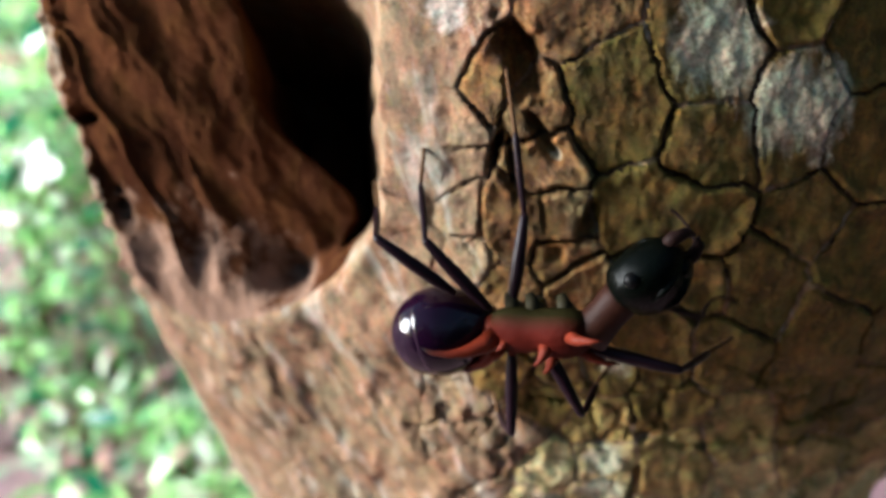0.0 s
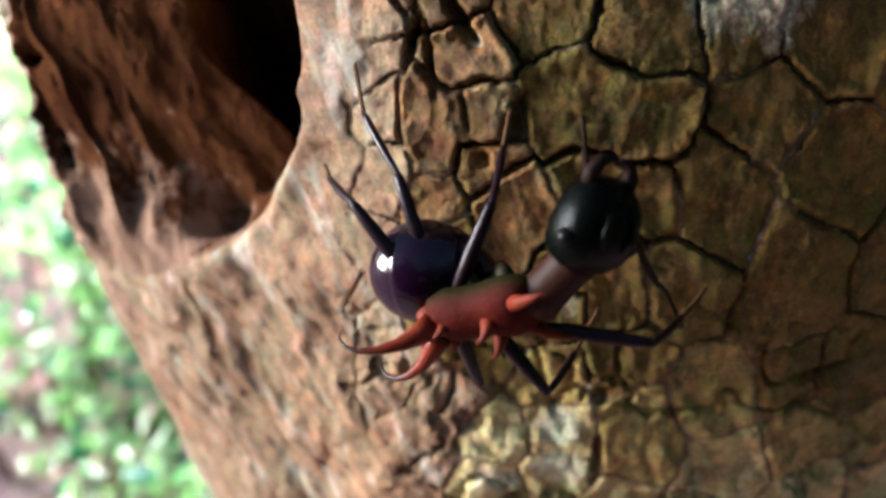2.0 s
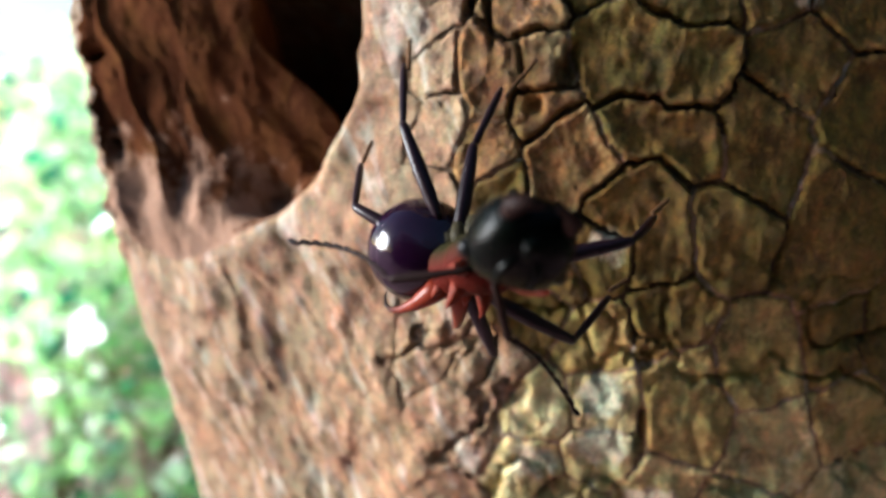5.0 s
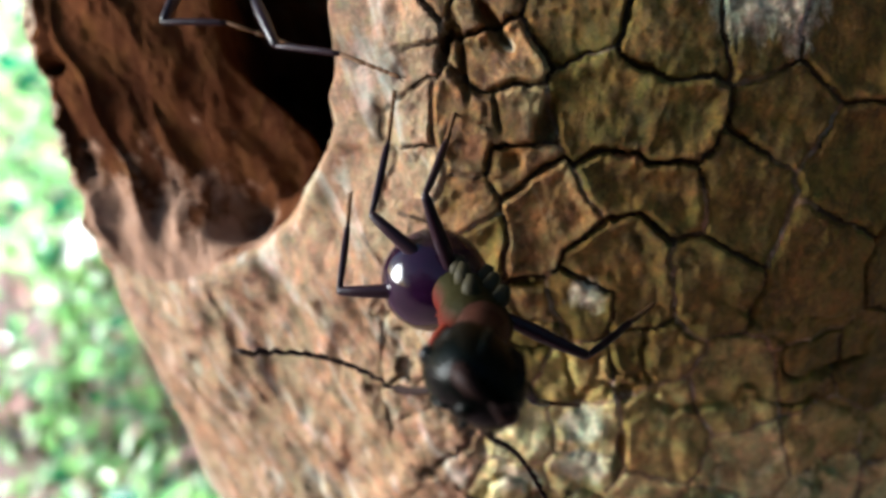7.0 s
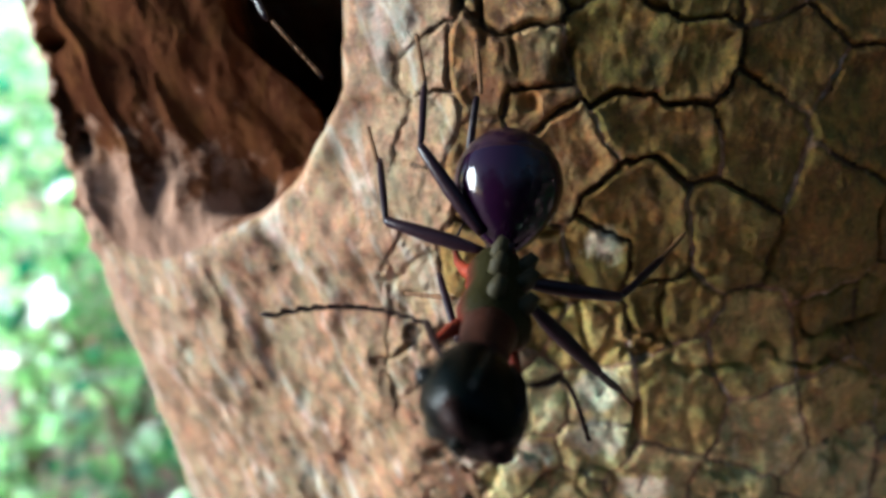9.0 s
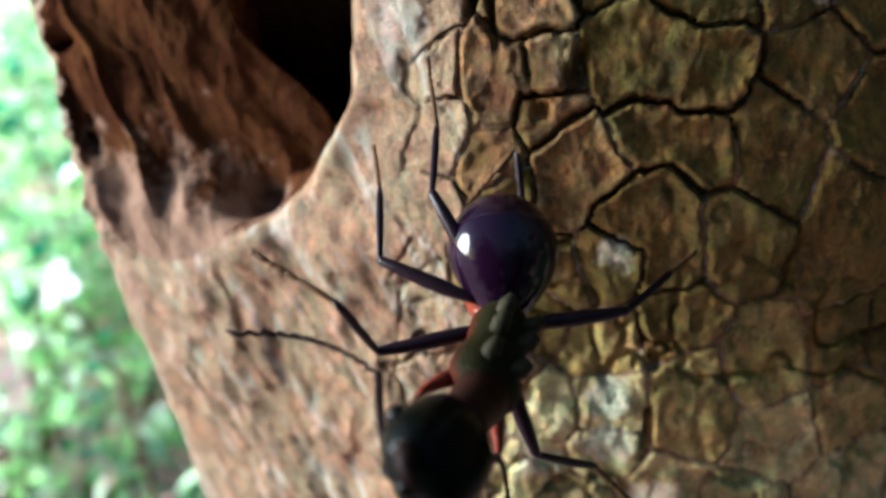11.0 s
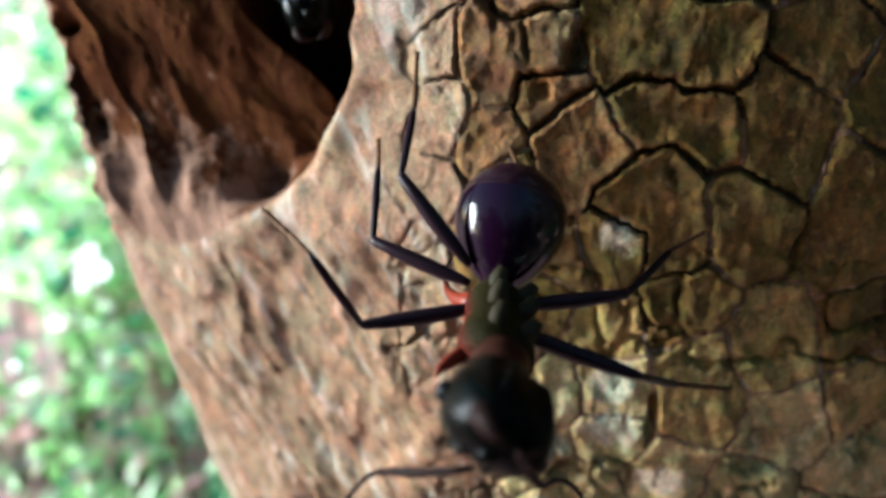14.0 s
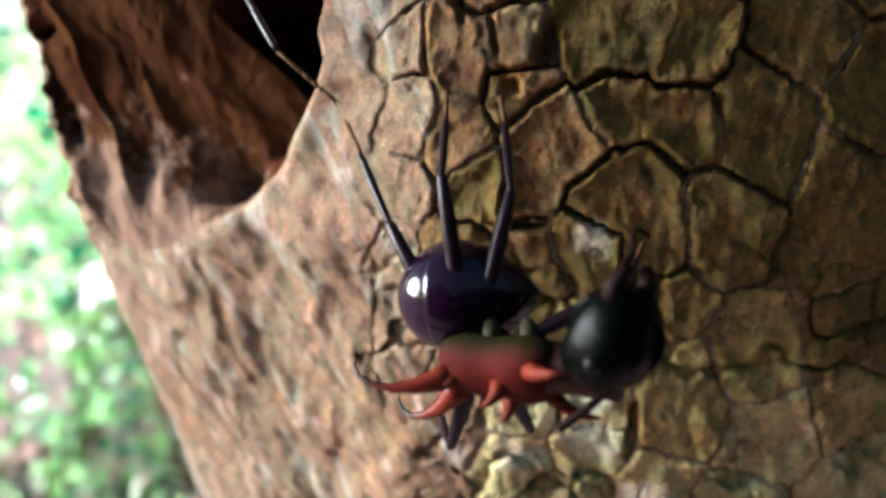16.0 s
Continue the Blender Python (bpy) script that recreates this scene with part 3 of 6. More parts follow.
def add_leaf(bm, root, way, up, long, wide):
    """A pointed leaf, folded a little along its midrib and curved down."""
    side = way.cross(up).normalized()
    up = side.cross(way).normalized()
    rows = []
    for t, w in ((0, 0.04), (0.25, 0.8), (0.5, 1.0), (0.78, 0.6), (1, 0.02)):
        mid = root + way * long * t - up * long * 0.22 * t * t
        rows.append([bm.verts.new(mid + side * wide * w * k / 2 + up * abs(k) * wide * 0.12) for k in (-1, 0, 1)])
    for a, b in zip(rows, rows[1:]):
        for k in range(2):
            bm.faces.new((a[k], a[k + 1], b[k + 1], b[k]))


def litter_material():
    """Dry fallen leaves, pinkish to tan, each with a tone of its own."""
    m, shader, node, links = material("dry_leaf")
    own = node("NewGeometry").outputs["Random Per Island"]
    tone = ramp(node, own, (0.0, (0.42, 0.19, 0.18)), (0.4, (0.66, 0.37, 0.37)), (0.75, (0.76, 0.48, 0.47)), (1.0, (0.82, 0.64, 0.62)))
    co = node("TexCoord").outputs["Object"]
    links.new(mixed(node, grain(node, co, 120, 5, 0.6), tone, (0.40, 0.22, 0.19)), shader.inputs["Base Color"])
    shader.inputs["Roughness"].default_value = 0.7
    return m


def build_litter():
    """Dry leaves strewn over the ground, too many to count."""
    rng = random.Random(77)
    bm = bmesh.new()
    for n in range(2600):
        x, y = rng.uniform(-3.2, 0.4), 0.35 + 4.6 * rng.random() ** 1.5
        way = Vector((rng.gauss(0, 1), rng.gauss(0, 1), rng.gauss(0.1, 0.25))).normalized()
        size = rng.uniform(0.035, 0.085)
        add_leaf(bm, Vector((x, y, 0.045 + 0.03 * rng.random())), way, Vector((rng.gauss(0, 0.35), rng.gauss(0, 0.35), 1)), size, size * rng.uniform(0.35, 0.6))
    return tagged(part("leaf_litter", bm, litter_material()), "dry pinkish brown leaves strewn on the ground", "leaf litter", kind="stuff")


def build_shrub(x, y, tall, spread, count, seed, size=0.06, leaf=None, low=0.2):
    """A shrub of arching stems with many single leaves."""
    rng = random.Random(seed)
    shrub = tagged(new("shrub"), "leafy green shrub growing from the leaf litter", "shrub", "shrubs behind the trunk")
    shrub.matrix_world = pose(x, y, -0.02)
    leaves = bmesh.new()
    for n in range(count):
        a, reach = rng.uniform(0, math.tau), spread * math.sqrt(rng.random())
        top = Vector((reach * math.cos(a), reach * math.sin(a), tall * rng.uniform(0.45 if low > 0.1 else 0.15, 1.0)))
        line = [Vector((0.12 * math.cos(a), 0.12 * math.sin(a), 0)).lerp(top, t) + Vector((0, 0, 0.35 * tall * t * (1 - t))) for t in (0, 0.3, 0.6, 0.85, 1)]
        stem = bmesh.new()
        tube(stem, line, [0.012, 0.009, 0.006, 0.004, 0.002], 5)
        part("stem", stem, STEM, shrub)
        for k in range(26 if size > 0.1 else 20):
            t = rng.uniform(low, 1.0)
            i = min(int(t * 4), 3)
            p = line[i].lerp(line[i + 1], t * 4 - i) + Vector([rng.gauss(0, max(0.05, size * 0.9)) for c in range(3)])
            way = Vector((rng.gauss(0, 1), rng.gauss(0, 1), rng.gauss(-0.25, 0.5))).normalized()
            add_leaf(leaves, p, way, Vector((rng.gauss(-1.0, 0.7), rng.gauss(-0.3, 0.7), 0.9)), size * rng.uniform(0.6, 1.4), size * rng.uniform(0.35, 0.6))
    tagged(part("foliage", leaves, leaf or LEAF, shrub), kind="stuff")
    return shrub


build_shrub(-1.15, 1.95, 0.80, 0.42, 16, 1, 0.10)
build_shrub(-0.75, 2.15, 0.85, 0.45, 16, 2, 0.10)
build_shrub(-1.62, 2.25, 0.6, 0.4, 16, 3, 0.09)
build_shrub(-1.5, 3.0, 1.1, 0.8, 30, 4, 0.12)
build_shrub(-0.7, 3.3, 1.1, 0.8, 30, 5, 0.12)
build_shrub(-2.4, 3.7, 0.9, 0.8, 24, 6, 0.12)
build_shrub(-2.4, 5.0, 1.5, 1.3, 40, 7, 0.15)
build_shrub(-4.4, 6.5, 1.6, 1.6, 40, 8, 0.18)
build_shrub(-2.2, 7.5, 2.0, 1.7, 40, 9, 0.18)
for n, (x, y) in enumerate(((-1.0, 1.55), (-0.75, 1.78), (-1.2, 1.75), (-1.15, 1.3))):
    build_shrub(x, y, 0.42 + 0.08 * (n % 3), 0.22, 8, 40 + n, 0.07)
for n, (x, y) in enumerate(((-0.42, 1.0), (-0.5, 1.28), (-0.36, 0.72), (-0.56, 0.82), (-0.72, 1.02), (-0.62, 1.15), (-0.88, 1.36), (-0.95, 1.12), (-0.3, 0.86))):
    build_shrub(x, y, 0.24 + 0.05 * (n % 3), 0.17, 6, 60 + n, 0.05)


def build_bright_patch(spot):
    """A made-up bent stem; its broad pale leaves stand in for a bright background patch."""
    sprig = tagged(new("shrub"), "made-up bent stem with broad pale leaves as a bright background patch", "shrub", "shrubs behind the trunk")
    sprig.matrix_world = pose(spot.x + 0.05, spot.y + 0.06, -0.02)
    top = spot - sprig.matrix_world.translation
    line = [Vector((0, 0, 0)), top * 0.4 + Vector((0.03, 0.02, 0.03)), top * 0.75 + Vector((0.03, 0.02, 0.02)), top]
    stem = bmesh.new()
    tube(stem, line, [0.006, 0.005, 0.004, 0.002], 6)
    part("stem", stem, STEM, sprig)
    glossy = plain("bright_patch_leaf", (0.62, 0.65, 0.56), 0.35, scale=200, vary=0.06, bump=0.2, depth=0.0005)
    facing = Vector((-0.44, -0.785, 0.43))
    for turn in (0.2, 2.3, 4.4):
        side = facing.orthogonal().normalized()
        way = side * math.cos(turn) + facing.cross(side).normalized() * math.sin(turn)
        leaf = bmesh.new()
        add_leaf(leaf, top, way, facing, 0.037, 0.035)
        part("leaf", leaf, glossy, sprig, "broad pale leaf, part of the made-up bright patch")
    return sprig


build_bright_patch(Vector((-0.528, 0.748, 0.645)))
build_litter()
# an unseen thicket, added round and behind to hold off sky and bounce light
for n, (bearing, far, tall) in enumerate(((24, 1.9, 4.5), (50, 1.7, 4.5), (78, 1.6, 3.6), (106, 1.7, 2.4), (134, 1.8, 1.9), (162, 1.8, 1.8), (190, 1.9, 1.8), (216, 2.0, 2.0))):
    build_shrub(far * math.sin(radians(bearing)), far * math.cos(radians(bearing)), tall, 0.95, 90, 20 + n, 0.17, BLOCKER_LEAF, 0.02)

# ---- the ants ----
def shell_material(name, colour, rough, under=None, grainy=0.25, coat=0.0, spec=0.3):
    """Insect cuticle: fine pitted relief; where given, another colour on the underside."""
    m, shader, node, links = material(name)
    co = node("TexCoord").outputs["Object"]
    pits = grain(node, co, 9000, 5, 0.65)
    broad = grain(node, co, 1500, 4, 0.6)
    base = mixed(node, broad, tuple(c * 0.7 for c in colour), tuple(min(1, c * 1.35) for c in colour))
    if under:
        high = node("SeparateXYZ", {0: co}).outputs[2]
        share = node("MapRange", {0: high, 1: -0.0003, 2: 0.00035, 3: 1.0, 4: 0.0}).outputs[0]
        base = mixed(node, share, base, under)
    links.new(base, shader.inputs["Base Color"])
    links.new(node("MapRange", {0: pits, 3: max(0.03, rough - 0.07), 4: rough + 0.1}).outputs[0], shader.inputs["Roughness"])
    shader.inputs["Specular IOR Level"].default_value = spec
    shader.inputs["Coat Weight"].default_value = coat
    shader.inputs["Coat Roughness"].default_value = 0.08
    bumped(node, links, shader, node("Math", {0: pits, 1: broad}, operation="ADD").outputs[0], grainy, 0.00006)
    return m


GASTER = shell_material("gaster_shell", (0.007, 0.0015, 0.0075), 0.09, grainy=0.06, spec=0.28)
HEAD = shell_material("head_shell", (0.0010, 0.0015, 0.0010), 0.24, grainy=0.25, spec=0.045)
RED = shell_material("red_shell", (0.052, 0.0055, 0.0028), 0.5, (0.0135, 0.0115, 0.0030), 1.0, spec=0.035)
HOOK = shell_material("hook_shell", (0.115, 0.017, 0.007), 0.42, None, 0.6, spec=0.09)
LEG = shell_material("leg_shell", (0.010, 0.0038, 0.0065), 0.32, None, 0.2, spec=0.14)
FEELER = shell_material("feeler_shell", (0.012, 0.006, 0.005), 0.5, None, 0.2, spec=0.04)
FOOT = shell_material("foot_shell", (0.085, 0.042, 0.018), 0.55, None, 0.2, spec=0.06)
NECK = shell_material("neck_shell", (0.020, 0.006, 0.003), 0.5, None, 0.3, spec=0.08)
COXA = shell_material("hip_shell", (0.024, 0.020, 0.010), 0.55, None, 0.3, spec=0.05)
EYE = shell_material("eye_shell", (0.003, 0.003, 0.003), 0.35, None, 0.1, spec=0.08)
MM = 0.001


def loft(bm, rings, sides=24):
    """A closed skin through elliptic rings (x, half width, half height, rise), in mm."""
    rows = []
    for x, w, h, up in rings:
        rows.append([bm.verts.new((x * MM, w * MM * math.cos(k * math.tau / sides), (up + h * math.sin(k * math.tau / sides)) * MM)) for k in range(sides)])
    for a, b in zip(rows, rows[1:]):
        for k in range(sides):
            bm.faces.new((a[k], a[(k + 1) % sides], b[(k + 1) % sides], b[k]))
    bm.faces.new(rows[0][::-1])
    bm.faces.new(rows[-1])
    return bm


def rod(pts, radii, sides=10):
    """A tapered limb through places in mm."""
    bm = bmesh.new()
    tube(bm, [MM * Vector(p) for p in pts], [MM * r for r in radii], sides)
    return bm


def build_gaster(parent):
    """Four overlapping plates of a glossy pear-shaped abdomen; x points to the waist."""
    def plate(x0, x1, grow):
        rings = []
        for n in range(26):
            t = n / 25
            x = x0 + (x1 - x0) * t
            r = 2.0 * (max(0.002, 1 - (x / 2.75) ** 1.7) ** 0.72 if x > 0 else math.sqrt(max(0.0005, 1 - (-x / 2.15) ** 2.2)))
            lip = grow * (1 if 0.03 < t else 0.93)
            rings.append((x, r * lip, r * lip * 0.96, 0))
        return loft(bmesh.new(), rings, 40)
    body = part("gaster", plate(-0.75, 2.73, 1.0), GASTER, parent, "glossy purplish black pear-shaped gaster with a bright sheen")
    for x0, x1, grow in ((-1.35, -0.6, 0.975), (-1.8, -1.25, 0.96), (-2.14, -1.7, 0.95)):
        part("tergite", plate(x0, x1, grow), GASTER, body)
    return body


def build_petiole(parent):
    """The waist node with its two long backward hooks."""
    node = part("petiole", loft(bmesh.new(), [(-0.75, 0.2, 0.2, -0.3), (-0.5, 0.42, 0.42, -0.1), (-0.2, 0.62, 0.72, 0.12), (0.1, 0.66, 0.8, 0.2), (0.4, 0.5, 0.55, 0.0), (0.7, 0.3, 0.3, -0.2)]), HOOK, parent, "red waist node with two long hooks")
    for side in (-1, 1):
        line = [(0.1, 0.3, 0.5), (-0.25, 0.55, 0.95), (-0.8, 0.85, 1.35), (-1.45, 1.1, 1.58), (-2.1, 1.28, 1.6), (-2.6, 1.38, 1.42), (-2.95, 1.4, 1.08), (-3.0, 1.36, 0.78)]
        part("hook", rod([(x, y * side, z) for x, y, z in line], [0.5, 0.38, 0.245, 0.155, 0.1, 0.07, 0.045, 0.015]), HOOK_TIP, node, "red hook with a black curled tip")
    return node


def build_mesosoma(parent):
    """The humped middle body with three pairs of spines; x points to the head."""
    rings = [(-2.2, 0.35, 0.35, -0.2), (-1.9, 0.72, 0.7, -0.05), (-1.3, 0.9, 0.95, 0.02), (-0.7, 0.86, 0.93, 0.04), (-0.2, 0.82, 0.86, 0.0), (0.3, 0.92, 0.95, 0.06),
             (0.9, 1.02, 1.0, 0.06), (1.45, 0.98, 0.86, 0.0), (1.85, 0.7, 0.6, -0.1), (2.15, 0.34, 0.32, -0.15)]
    rings = [(x, w * 1.2, h, up) for x, w, h, up in rings]
    body = part("mesosoma", loft(bmesh.new(), rings, 28), RED, parent, "brick-red spined middle body with a dull brown underside")
    for line, radii in (
        ([(1.3, 0.75, 0.4), (1.75, 1.15, 0.65), (2.3, 1.45, 0.75), (2.75, 1.55, 0.72)], [0.3, 0.22, 0.12, 0.02]),
        ([(0.35, 0.4, 0.7), (0.32, 0.5, 1.15), (0.2, 0.58, 1.45), (0.0, 0.6, 1.62)], [0.36, 0.22, 0.11, 0.02]),
        ([(-1.3, 0.45, 0.65), (-1.42, 0.55, 0.98), (-1.62, 0.62, 1.16)], [0.26, 0.14, 0.02]),
    ):
        for side in (-1, 1):
            part("spine", rod([(x, y * side, z) for x, y, z in line], radii), HOOK, body, "short pointed red spine")
    for x in (1.0, -0.3, -1.2):
        for side in (-1, 1):
            part("coxa", rod([(x, 0.35 * side, -0.5), (x - 0.15, 0.55 * side, -0.95), (x - 0.3, 0.6 * side, -1.3)], [0.34, 0.3, 0.18]), COXA, body, "short olive brown hip joint")
    return body


def boxy(bm, rings, sides=36, power=2.7):
    """Like loft, with squarer rings (x, half width, half height, rise), in mm."""
    rows = []
    for x, w, h, up in rings:
        row = []
        for k in range(sides):
            c, d = math.cos(k * math.tau / sides), math.sin(k * math.tau / sides)
            far = (abs(c) ** power + abs(d) ** power) ** (-1 / power)
            row.append(bm.verts.new((x * MM, w * far * c * MM, (up + h * far * d) * MM)))
        rows.append(row)
    for a, b in zip(rows, rows[1:]):
        for k in range(sides):
            bm.faces.new((a[k], a[(k + 1) % sides], b[(k + 1) % sides], b[k]))
    bm.faces.new(rows[0][::-1])
    bm.faces.new(rows[-1])
    return bm


def build_head(parent):
    """A blunt, squarish black head with ridges, eyes and toothed jaws; x points to the mouth."""
    rings = [(-1.42, 0.45, 0.35, 0), (-1.36, 0.8, 0.62, 0), (-1.15, 1.1, 0.86, 0.02), (-0.75, 1.29, 1.04, 0.05), (-0.2, 1.36, 1.14, 0.08), (0.35, 1.33, 1.1, 0.05),
             (0.85, 1.2, 0.94, -0.02), (1.2, 1.02, 0.74, -0.1), (1.42, 0.78, 0.5, -0.16), (1.52, 0.5, 0.28, -0.2)]
    head = part("head", boxy(bmesh.new(), rings), HEAD, parent, "blunt squarish black head with a dull sheen")
    for side in (-1, 1):
        eye = bmesh.new()
        bmesh.ops.create_uvsphere(eye, u_segments=16, v_segments=10, radius=0.3 * MM, matrix=Matrix.Translation((-0.3 * MM, 1.22 * side * MM, 0.52 * MM)))
        part("eye", eye, EYE, head, "bulging dark eye")
        part("frontal_ridge", rod([(1.05, 0.28 * side, 0.72), (0.7, 0.42 * side, 0.98), (0.25, 0.48 * side, 1.17), (-0.25, 0.4 * side, 1.2)], [0.08, 0.15, 0.14, 0.05]), HEAD, head)
        part("cheek_keel", rod([(1.2, 0.6 * side, -0.66), (0.6, 0.62 * side, -0.98), (-0.2, 0.5 * side, -1.08), (-0.9, 0.25 * side, -0.95)], [0.08, 0.14, 0.14, 0.06]), HEAD, head)
        jaw = part("mandible", rod([(1.2, 0.72 * side, -0.22), (1.6, 0.78 * side, -0.28), (1.98, 0.55 * side, -0.34), (2.15, 0.12 * side, -0.36)], [0.28, 0.27, 0.2, 0.05]), FEELER, head, "dark brown curved jaw")
        for n in range(3):
            part("tooth", rod([(1.86 + 0.1 * n, (0.5 - 0.17 * n) * side, -0.34), (1.80 + 0.12 * n, (0.32 - 0.15 * n) * side, -0.35)], [0.08, 0.01], 6), FEELER, jaw)
    part("clypeus", rod([(0.75, 0, 0.72), (1.1, 0, 0.52), (1.42, 0, 0.2)], [0.12, 0.3, 0.2]), HEAD, head)
    return head


def build_neck(parent):
    """The short neck, along x, sunk into head and middle body."""
    return part("neck", rod([(-1.2, 0, 0), (-0.6, 0, 0), (0, 0, 0), (0.6, 0, 0), (1.2, 0, 0)], [0.86, 0.78, 0.74, 0.76, 0.8], 20), NECK, parent, "short dark reddish neck")


def build_limb(kind, parent):
    """A leg or feeler joint that starts at its own origin and runs along x."""
    if kind == "femur":
        return part("femur", rod([(-0.05, 0, 0), (0.1, 0, 0.02), (0.9, 0, 0.05), (1.9, 0, 0.06), (2.9, 0, 0.04), (3.6, 0, 0), (3.9, 0, -0.02)], [0.12, 0.18, 0.235, 0.28, 0.26, 0.175, 0.13]), LEG, parent)
    if kind == "tibia":
        return part("tibia", rod([(-0.06, 0, 0), (0.1, 0, 0), (0.8, 0, 0.03), (1.9, 0, 0.03), (2.9, 0, 0), (3.25, 0, 0)], [0.09, 0.115, 0.14, 0.155, 0.135, 0.09]), LEG, parent)
    if kind == "tarsus":
        pts, radii = [], []
        for x0, x1 in ((0, 1.35), (1.4, 1.85), (1.9, 2.2), (2.25, 2.5), (2.55, 3.05)):
            pts += [(x0, 0, 0), (x0 + 0.05, 0, 0), (x1 - 0.06, 0, 0), (x1, 0, 0)]
            radii += [0.05, 0.085, 0.1, 0.07]
        foot = part("tarsus", rod(pts, radii, 8), FOOT, parent, "thin yellowish brown jointed foot")
        for side in (-1, 1):
            part("claw", rod([(3.0, 0, 0), (3.15, 0.07 * side, 0.02), (3.28, 0.1 * side, -0.06)], [0.05, 0.035, 0.01], 6), FEELER, foot)
        return foot
    if kind == "scape":
        return part("scape", rod([(-0.04, 0, 0), (0.15, 0, 0), (1.0, 0, 0.06), (2.0, 0, 0.05), (2.5, 0, 0)], [0.1, 0.13, 0.13, 0.105, 0.08]), FEELER, parent, "dark brown bare feeler shaft")
    pts, radii = [], []
    for n in range(11):
        x, bend = n * 0.42, 0.018 * (n - 4) ** 2 - 0.3
        pts += [(x, 0, bend), (x + 0.08, 0, bend), (x + 0.36, 0, bend + 0.01)]
        radii += [0.05, 0.062 + 0.002 * n, 0.075 + 0.002 * n]
    pts.append((11 * 0.42 + 0.15, 0, pts[-1][2]))
    radii.append(0.02)
    return part("funiculus", rod(pts, radii, 8), FEELER, parent, "brown many-jointed feeler end")


def tip_material():
    """Red at the root, black at the tip."""
    m, shader, node, links = material("hook_tip_shell")
    co = node("TexCoord").outputs["Object"]
    far = node("MapRange", {0: node("SeparateXYZ", {0: co}).outputs[0], 1: -0.0024, 2: -0.0009, 3: 1.0, 4: 0.0}).outputs[0]
    links.new(mixed(node, far, mixed(node, grain(node, co, 5000, 5), (0.10, 0.012, 0.005), (0.16, 0.024, 0.008)), (0.010, 0.006, 0.006)), shader.inputs["Base Color"])
    shader.inputs["Roughness"].default_value = 0.35
    shader.inputs["Specular IOR Level"].default_value = 0.12
    bumped(node, links, shader, grain(node, co, 9000, 5), 0.5, 0.00003)
    return m


HOOK_TIP = tip_material()


def build_ant(label, place, legs, feelers):
    """An ant whose parts are posed one by one in its own space."""
    ant = tagged(new("ant"), label, "ant", "ants on the trunk")
    ant.matrix_world = Matrix.Translation(at(*place)) @ FRAME.to_3x3().to_4x4()
    parts = {"gaster": build_gaster(ant), "petiole": build_petiole(ant), "mesosoma": build_mesosoma(ant), "head": build_head(ant), "neck": build_neck(ant)}
    for leg in legs:
        for kind in ("femur", "tibia", "tarsus"):
            parts[f"{kind}_{leg}"] = build_limb(kind, ant)
    for feeler in feelers:
        for kind in ("scape", "funiculus"):
            parts[f"{kind}_{feeler}"] = build_limb(kind, ant)
    return parts


ant_parts = build_ant("red and black spiny ant with glossy gaster writhing on bark", (1.0, 7.6, 1.0), "ABCDEF", "lr")
other_parts = build_ant("dark spiny ant reaching out of the knot hole", (-2.5, 9.0, 4.5), "GH", "")


def glide(thing, rows):
    """Keys a part by rows of seconds, millimetres and degrees in its ant's space."""
    walk(thing, [(t, pose(MM * x, MM * y, MM * z, rx, ry, rz)) for t, x, y, z, rx, ry, rz in rows])


